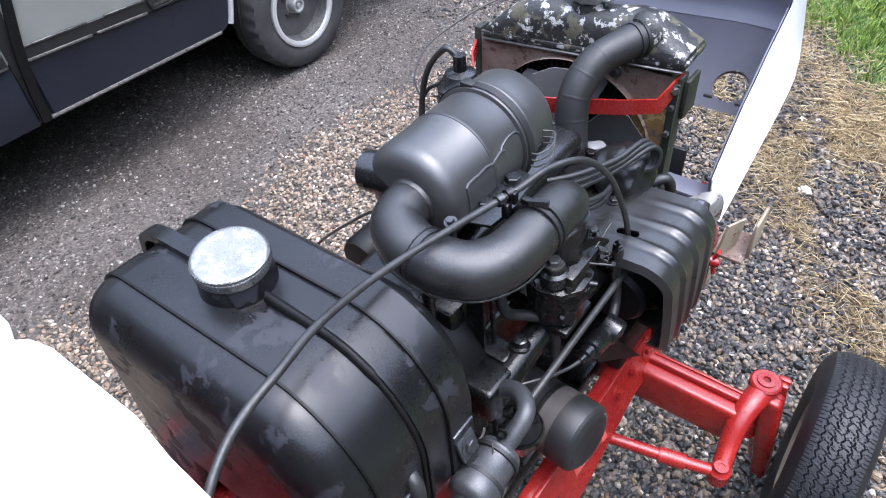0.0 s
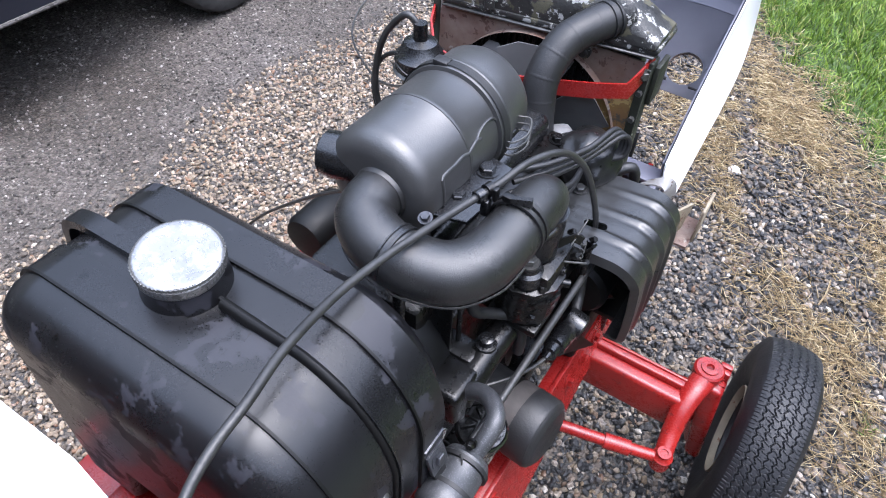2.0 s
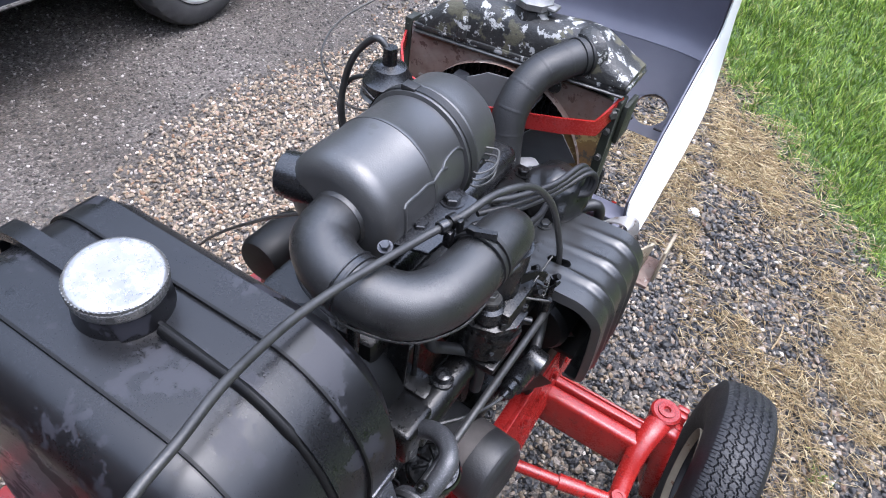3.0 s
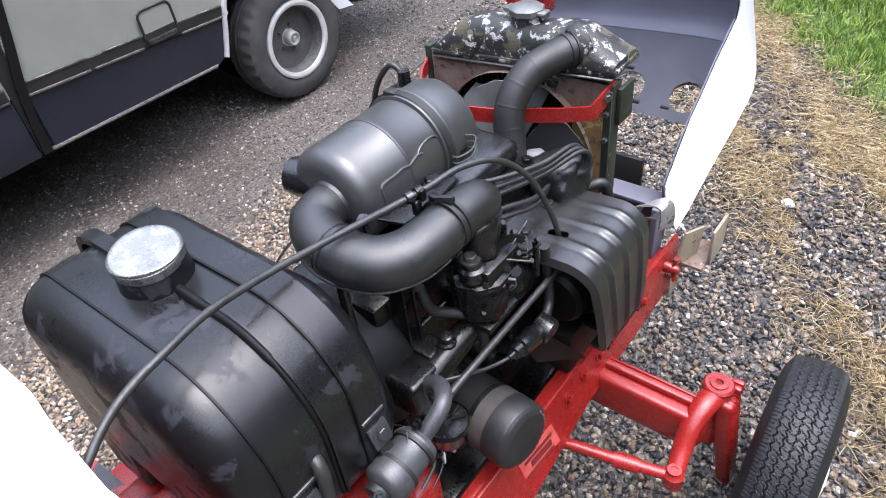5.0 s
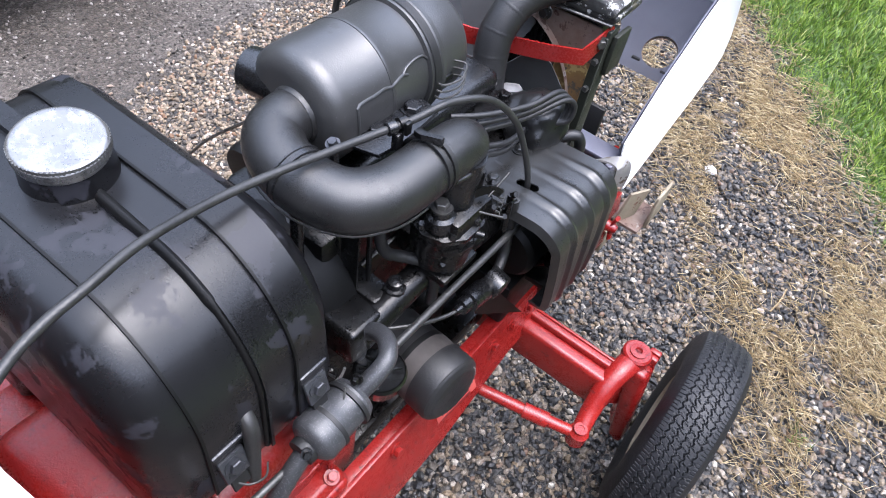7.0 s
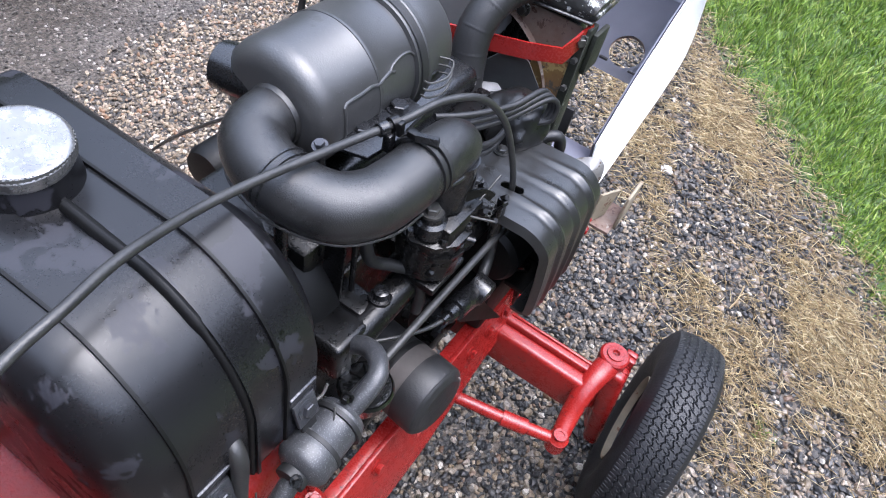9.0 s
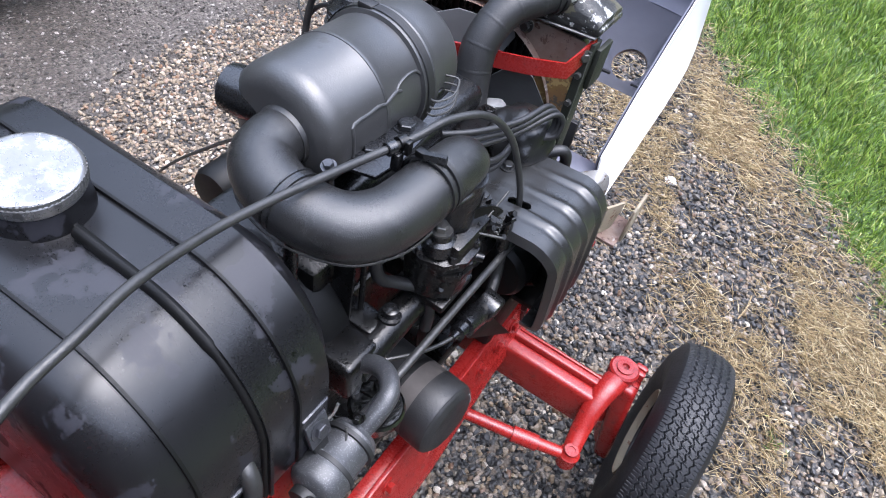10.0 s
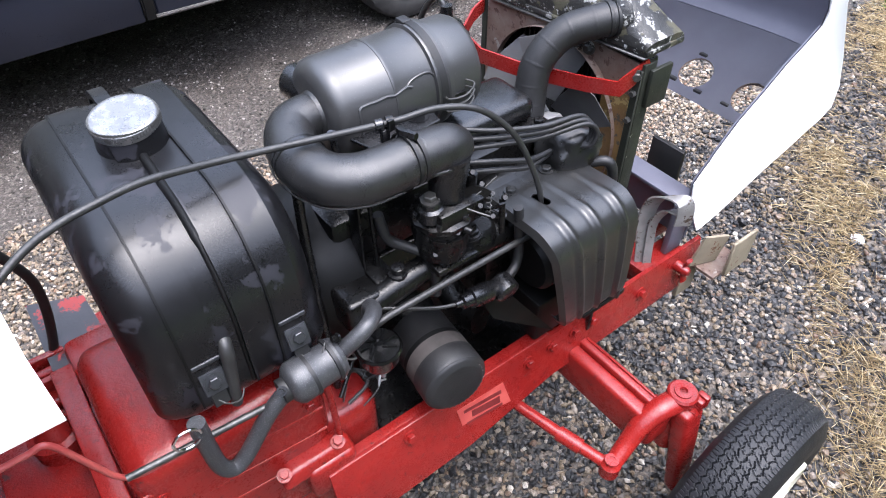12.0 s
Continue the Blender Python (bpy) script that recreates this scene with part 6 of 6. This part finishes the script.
def throttle_cable():
    t = thing("control_cable", "weathered black control cable arching over the engine", "cable", (0.2, 0.0, 0.9))
    pts = [(0.285, -0.60, 1.045), (0.25, -0.52, 1.085), (0.214, -0.436, 1.122), (0.196, -0.392, 1.139), (0.188, -0.354, 1.148), (0.184, -0.309, 1.153), (0.172, -0.251, 1.149), (0.161, -0.171, 1.131), (0.163, -0.101, 1.120), (0.175, -0.031, 1.115),
           (0.187, 0.028, 1.112), (0.202, 0.078, 1.114), (0.216, 0.138, 1.117), (0.236, 0.195, 1.102), (0.252, 0.248, 1.05), (0.266, 0.282, 0.98), (0.277, 0.300, 0.915), (0.281, 0.306, 0.85)]
    part("sheath", tube(pts, 0.0048, 14, 8), CABLE, t, "scuffed black sheath")
    part("ferrule", lathe((0.1965, 0.062, 1.1128), (0.203, 0.082, 1.114), [(0, 0.0092), (0.010, 0.0092)], 12), GRIME, t)
    part("cable_clamp", lathe((0.192, 0.046, 1.1124), (0.1975, 0.062, 1.113), [(0, 0.0075), (0.001, 0.0085), (0.011, 0.0085), (0.012, 0.0075)], 14), BLACK, t)
    part("clamp_foot", rbox((0.196, 0.05, 1.085), (0.206, 0.062, 1.108), 0.002), BLACK, t)
    return t


def control_rod():
    t = thing("control_rod", "straight dark steel rod running below the carburettor", "rod", (0.3, 0.1, 0.8))
    part("rod", tube([(0.299, 0.315, 0.866), (0.297, 0.1, 0.862), (0.297, -0.02, 0.860), (0.290, -0.10, 0.835), (0.276, -0.16, 0.80)], 0.0057, 12, 1), CABLE, t, "dark steel rod")
    return t


def distributor():
    t = thing("distributor", "black distributor with looping ignition leads", "distributor", (-0.15, 0.42, 0.8))
    part("body", lathe((-0.13, 0.42, 0.86), (-0.135, 0.42, 1.07), [(0, 0.03), (0.10, 0.035), (0.11, 0.046), (0.14, 0.046), (0.145, 0.04), (0.165, 0.03), (0.17, 0.013), (0.2, 0.012)], 24), BLACK, t)
    part("rim_clip", lathe((-0.13, 0.42, 0.97), (-0.13, 0.42, 1.0), [(0, 0.047), (0.003, 0.052), (0.007, 0.047)], 24, False), ZINC, t)
    for r, pts in ((0.0062, [(-0.138, 0.42, 1.04), (-0.143, 0.419, 1.058), (-0.165, 0.416, 1.066), (-0.203, 0.412, 1.02), (-0.222, 0.408, 0.955), (-0.222, 0.404, 0.895), (-0.2, 0.40, 0.84)]),
                   (0.0042, [(-0.17, 0.42, 0.99), (-0.212, 0.418, 0.968), (-0.232, 0.41, 0.92), (-0.218, 0.402, 0.86), (-0.19, 0.40, 0.82)]),
                   (0.0022, [(-0.178, 0.405, 0.985), (-0.15, 0.376, 0.99), (-0.122, 0.373, 0.983), (-0.095, 0.385, 1.0), (-0.08, 0.40, 0.985)])):
        part("ignition_lead", tube(pts, r, 10, 6), CABLE, t, "black ignition lead")
    return t


def wrapped_unit():
    t = thing("wrapped_unit", "black plastic-wrapped electrical unit with tied leads", "electrical unit", (0.21, 0.42, 0.8))
    bm = bmesh.new()
    bmesh.ops.create_icosphere(bm, subdivisions=4, radius=1)
    for v in bm.verts:
        d = v.co.copy()
        k = 1 + 0.16 * noise.noise(d * 1.7) + 0.07 * noise.noise(d * 5.0) + 0.05 * abs(noise.noise(Vector((d.x * 9, d.y * 3, d.z * 3))))
        v.co = Vector((0.205 + d.x * 0.058 * k, 0.435 + d.y * 0.06 * k, 0.915 + d.z * 0.055 * k))
    part("wrapping", bm, FOIL, t, "wrinkled black plastic", True, 70)
    for k in range(3):
        z, dx = 0.965 + 0.012 * k, 0.006 * k
        part("lead", tube([(0.165, 0.205 + 0.01 * k, 0.985 + 0.016 * k), (0.195, 0.27, 0.985 + 0.014 * k), (0.225, 0.345, 0.985 + 0.011 * k), (0.25 - dx, 0.415, 0.995 + 0.005 * k), (0.262 - dx, 0.435, 0.98), (0.262 - dx, 0.43, 0.955), (0.245, 0.42, 0.945)],
                          0.0047, 10, 6), RUBBER, t, "looped black lead")
    for k in range(2):
        part("lead", tube([(0.17, 0.21, 0.96 - 0.02 * k), (0.2, 0.27, 0.955 - 0.018 * k), (0.215, 0.33, 0.94 - 0.015 * k), (0.21, 0.39, 0.93)], 0.005, 10, 5), RUBBER, t)
    part("tail_hose", tube([(0.25, 0.45, 0.90), (0.272, 0.47, 0.905), (0.28, 0.48, 0.87), (0.27, 0.48, 0.80)], 0.01, 10, 5), RUBBER, t)
    part("tag", rbox((0.262, 0.405, 0.875), (0.28, 0.41, 0.89), 0.001, 1), WHITE, t, "small pale tag")
    part("stay", rbox((0.14, 0.40, 0.80), (0.23, 0.44, 0.88), 0.008), GRIME, t)
    return t


def left_generator():
    t = thing("generator", "dusty black generator on the far frame rail", "generator", (-0.2, 0.2, 0.525))
    part("body", lathe((-0.19, 0.13, 0.735), (-0.19, 0.25, 0.735), [(0, 0.02), (0.003, 0.04), (0.014, 0.046), (0.1, 0.046), (0.115, 0.04), (0.12, 0.02)], 36), SEAM, t, "dull black generator body")
    part("foot", rbox((-0.21, 0.15, 0.60), (-0.05, 0.23, 0.70), 0.005), RED, t)
    part("foot_post", rbox((-0.262, 0.16, 0.52), (-0.2, 0.22, 0.62), 0.006), RED, t)
    return t


def ground_cable():
    t = thing("ground_cable", "thin black cable lying across the gravel", "cable", (-2.2, 2.8, 0))
    part("cable", tube([(-3.3, 2.2, 0.012), (-2.75, 2.68, 0.012), (-2.35, 3.03, 0.012), (-1.98, 3.34, 0.012), (-1.3, 3.95, 0.012)], 0.012, 8, 6), CABLE, t)
    w = thing("loose_wire", "thin loose wire looping out from the engine", "wire", (-0.9, 1.2, 0))
    part("wire", tube([(-0.14, 0.47, 1.03), (-0.2, 0.52, 0.98), (-0.35, 0.72, 0.72), (-0.7, 1.0, 0.45), (-1.0, 1.25, 0.40), (-1.05, 1.5, 0.45), (-0.9, 1.9, 0.5), (-0.7, 2.4, 0.3), (-0.6, 2.7, 0.01)], 0.004, 8, 8), CABLE, w)
    u = thing("lead_wire", "thin wire running from the inlet to the gravel", "wire", (-0.5, 0.2, 0))
    part("wire", tube([(-0.02, 0.08, 1.02), (-0.15, 0.12, 0.9), (-0.35, 0.16, 0.7), (-0.55, 0.16, 0.45)], 0.003, 8, 6), CABLE, u)


tractor = [chassis(), front_wheel(0.703, 0.56, 0.245, 0.124), fuel_tank(), air_cleaner(), intake_elbow(), oil_filter(), heat_shield(), engine(), radiator(), upper_hose(),
           hood(), cowl(), gearbox(), coolant_line(), throttle_cable(), control_rod(), distributor(), wrapped_unit(), left_generator()]
# the tractor stands a degree askew, nose a little down
SEAT = Matrix(((1.02462, -0.01810, 0.00843, -0.0018), (0.01795, 1.02451, 0.01723, -0.0050), (-0.00873, -0.01708, 1.02464, 0.0015), (0, 0, 0, 1)))
for ob in tractor:
    ob.matrix_basis = SEAT @ ob.matrix_basis
ground_cable()


# ---- loose gravel, straw and grass ----
def scatter(name, verts, tris, pos, rot, scale, material, label, category, smooth=True):
    """Many small pieces as one mesh: a template placed at each pos, turned and scaled."""
    n, k = len(pos), len(verts)
    co = np.einsum("nij,nkj->nki", rot, verts[None] * scale[:, None, :]) + pos[:, None, :]
    fa = (np.array(tris)[None] + (np.arange(n) * k)[:, None, None]).reshape(-1, 3)
    me = bpy.data.meshes.new(name)
    me.vertices.add(n * k)
    me.vertices.foreach_set("co", co.reshape(-1).astype(np.float32))
    me.loops.add(fa.size)
    me.loops.foreach_set("vertex_index", fa.reshape(-1).astype(np.int32))
    me.polygons.add(len(fa))
    me.polygons.foreach_set("loop_start", np.arange(0, fa.size, 3, dtype=np.int32))
    me.polygons.foreach_set("use_smooth", np.full(len(fa), smooth))
    me.update(calc_edges=True)
    me.materials.append(material)
    return tagged(new(name, me), label, category, kind="stuff")


def turns(rng, n, tilt):
    a, b, c = rng.uniform(0, 6.283, n), rng.normal(0, tilt, n), rng.normal(0, tilt, n)
    ca, sa, cb, sb, cc, sc = np.cos(a), np.sin(a), np.cos(b), np.sin(b), np.cos(c), np.sin(c)
    z, o = np.zeros(n), np.ones(n)
    rz = np.stack([ca, -sa, z, sa, ca, z, z, z, o], 1).reshape(n, 3, 3)
    rx = np.stack([o, z, z, z, cb, -sb, z, sb, cb], 1).reshape(n, 3, 3)
    ry = np.stack([cc, z, sc, z, o, z, -sc, z, cc], 1).reshape(n, 3, 3)
    return rz @ rx @ ry


rng = np.random.default_rng(7)
bm = bmesh.new()
bmesh.ops.create_icosphere(bm, subdivisions=1, radius=1)
bm.verts.ensure_lookup_table()
ico = np.array([v.co[:] for v in bm.verts])
ico_f = [[v.index for v in f.verts] for f in bm.faces]
bm.free()


def grass_side(x, y):
    """Metres beyond the edge of the grass."""
    return (x - 0.05) * 0.77 + (y - 3.11) * 0.64 + 0.05 * np.sin(x * 5 + y * 3) + 0.03 * np.sin(x * 17 - y * 11)


def field(n, x0, x1, y0, y1):
    return rng.uniform(x0, x1, n), rng.uniform(y0, y1, n)


GRAVEL = island_mat("mixed_gravel", [(0.0, (0.008, 0.008, 0.0085)), (0.3, (0.024, 0.0237, 0.025)), (0.5, (0.05, 0.048, 0.047)), (0.6, (0.09, 0.078, 0.064)), (0.76, (0.19, 0.142, 0.088)),
                                     (0.86, (0.235, 0.2, 0.155)), (0.93, (0.105, 0.058, 0.033)), (1.0, (0.45, 0.42, 0.36))], 0.48, 0.2)
TANGRAVEL = island_mat("tan_pea_gravel", [(0.0, (0.045, 0.04, 0.036)), (0.25, (0.11, 0.09, 0.07)), (0.5, (0.22, 0.17, 0.115)), (0.72, (0.33, 0.275, 0.2)), (0.88, (0.18, 0.1, 0.055)), (1.0, (0.58, 0.54, 0.48))], 0.55, 0.2)
CHIPS = island_mat("dark_grey_chippings", [(0.0, (0.032, 0.028, 0.025)), (0.55, (0.08, 0.071, 0.063)), (0.87, (0.16, 0.142, 0.125)), (1.0, (0.4, 0.37, 0.34))], 0.6, 0.2)


def stones(name, x, y, size, material, label, sink=0.25):
    n = len(x)
    sc = np.stack([size * rng.uniform(0.8, 1.35, n), size * rng.uniform(0.7, 1.1, n), size * rng.uniform(0.45, 0.8, n)], 1)
    pos = np.stack([x, y, sc[:, 2] * (1 - 2 * sink) + rng.uniform(-0.2, 0.6, n) * size], 1)
    jit = ico * (1 + 0.2 * np.sin(ico[:, [1]] * 7 + ico[:, [2]] * 5 + 1.3) + 0.1 * np.sin(ico[:, [0]] * 11 + 0.5))
    return scatter(name, jit, ico_f, pos, turns(rng, n, 0.5), sc, material, label, "gravel", False)


x, y = field(52000, -0.4, 2.0, -0.5, 3.2)
keep = (grass_side(x, y) < 0.03) & (rng.random(len(x)) < np.where(y > 2.2, 0.6, 1.0))
stones("gravel", x[keep], y[keep], rng.uniform(0.0055, 0.0115, keep.sum()), GRAVEL, "loose mixed grey, tan and dark gravel")
x, y = field(30000, -1.55, -0.4, -0.9, 2.4)
keep = x > -1.42 + 0.10 * np.sin(y * 4) + rng.normal(0, 0.07, len(x))
stones("pea_gravel", x[keep], y[keep], rng.uniform(0.005, 0.0105, keep.sum()), TANGRAVEL, "loose tan and cream pea gravel")
x, y = field(22000, -3.2, -1.3, -0.5, 3.6)
stones("chippings", x, y, rng.uniform(0.003, 0.008, len(x)), CHIPS, "dark chippings pressed into the packed drive", 0.4)
x, y = field(9000, -1.9, 0.4, 2.3, 5.0)
keep = grass_side(x, y) < 0
stones("gravel", x[keep], y[keep], rng.uniform(0.006, 0.012, keep.sum()), GRAVEL, "loose mixed gravel in front of the tractor")
stones("pale_stone", np.array([0.364]), np.array([1.828]), np.array([0.022]), WHITE, "single pale flat stone among the gravel", 0.1)
x, y = field(2600, -0.4, 1.9, -0.3, 2.9)
keep = grass_side(x, y) < -0.03
stones("gravel", x[keep], y[keep], rng.uniform(0.010, 0.0145, keep.sum()), GRAVEL, "coarser pebbles among the gravel", 0.15)
x, y = field(160, -0.3, 1.8, 0.0, 2.6)
keep = grass_side(x, y) < -0.1
stones("large_stone", x[keep], y[keep], rng.uniform(0.012, 0.019, keep.sum()), GRAVEL, "larger stones among the gravel", 0.2)

# straw: thin dry needles in drifts beside the grass
STRAW = island_mat("dry_straw", [(0.0, (0.13, 0.085, 0.036)), (0.35, (0.26, 0.185, 0.085)), (0.75, (0.4, 0.31, 0.16)), (1.0, (0.56, 0.48, 0.31))], 0.6, 0.0)
sv = np.array([[-1, -1, 0], [-1, 1, 0], [-1, 0, 1], [0, -1, 0.6], [0, 1, 0.6], [0, 0, 1.8], [1, -0.5, 0], [1, 0.5, 0], [1, 0, 0.6]], float)
sf = [[0, 1, 2], [0, 3, 4], [0, 4, 1], [1, 4, 5], [1, 5, 2], [2, 5, 3], [2, 3, 0], [3, 6, 7], [3, 7, 4], [4, 7, 8], [4, 8, 5], [5, 8, 6], [5, 6, 3], [6, 8, 7]]
x, y = field(320000, -0.6, 2.6, 0.2, 4.0)
g = grass_side(x, y)
drift = np.sin(x * 4.1 + 1.0) * np.sin(y * 3.7 + 0.4) + 0.6 * np.sin(x * 9 + y * 7) + 0.45 * np.sin(x * 23 - y * 17) * np.sin(x * 13 + y * 29)
want = np.exp(-((g + 0.34) / 0.36) ** 2) * np.clip(1.5 * drift - 0.15, 0.025, 0.8) + 0.6 * np.clip(0.7 + 0.6 * drift, 0.2, 1) * np.exp(-((g + 0.1) / 0.17) ** 2)
keep = (g < 0.1) & (rng.random(len(x)) < want * 0.85)
n = keep.sum()
sc = np.stack([rng.uniform(0.008, 0.036, n), rng.uniform(0.0006, 0.0011, n), rng.uniform(0.0006, 0.003, n)], 1)
scatter("dry_straw", sv, sf, np.stack([x[keep], y[keep], rng.uniform(0.010, 0.028, n)], 1), turns(rng, n, 0.16), sc, STRAW, "dry yellow straw and needles drifted over gravel", "straw")
tagged(part("twig", tube([(0.79, 1.33, 0.02), (0.80, 1.39, 0.026), (0.80, 1.46, 0.02)], 0.0025, 6, 4), STRAW), "pale dry twig lying on the gravel", "twig")

# grass blades
BLADE = island_mat("grass_blades", [(0.0, (0.018, 0.045, 0.004)), (0.3, (0.068, 0.135, 0.008)), (0.7, (0.16, 0.255, 0.017)), (0.93, (0.26, 0.345, 0.045)), (1.0, (0.4, 0.37, 0.15))], 0.5, 0.0)
bv = np.array([[-1, 0, 0], [1, 0, 0], [-0.8, 0.25, 0.5], [0.8, 0.25, 0.5], [-0.4, 0.75, 0.85], [0.4, 0.75, 0.85], [0, 1.3, 1.0]], float)
bf = [[0, 1, 3], [0, 3, 2], [2, 3, 5], [2, 5, 4], [4, 5, 6]]
x, y = field(330000, -2.0, 3.6, 1.2, 7.0)
g = grass_side(x, y)
far = np.hypot(x - 0.5, y + 0.4)
keep = (g > -0.06) & (rng.random(len(x)) < np.clip(np.minimum((g + 0.07) / 0.14, 1), 0, 1) * np.clip(2.2 - far * 0.27, 0.25, 1))
n = keep.sum()
tuft = np.sin(x[keep] * 23 + 2 * np.sin(y[keep] * 9)) * np.sin(y[keep] * 19 + 2 * np.sin(x[keep] * 11)) + 0.6 * np.sin(x[keep] * 7 + y[keep] * 5)
h = rng.uniform(0.02, 0.075, n) * np.clip(1 + 0.45 * tuft, 0.35, 1.7)
sc = np.stack([rng.uniform(0.0014, 0.0026, n) * np.clip(far[keep] / 3.2, 1, 2), h * rng.uniform(0.2, 0.8, n), h], 1)
scatter("grass", bv, bf, np.stack([x[keep], y[keep], np.zeros(n)], 1), turns(rng, n, 0.42), sc, BLADE, "bright green mown grass beside the gravel", "grass")

# a small weed among the gravel
n = 26
h = rng.uniform(0.015, 0.04, n)
sc = np.stack([rng.uniform(0.0015, 0.003, n), h * rng.uniform(0.5, 1.2, n), h], 1)
pos = np.stack([1.014 + rng.normal(0, 0.018, n), 0.957 + rng.normal(0, 0.022, n), np.full(n, 0.008)], 1)
scatter("weed", bv, bf, pos, turns(rng, n, 0.6), sc, BLADE, "small green weed growing in the gravel", "weed")
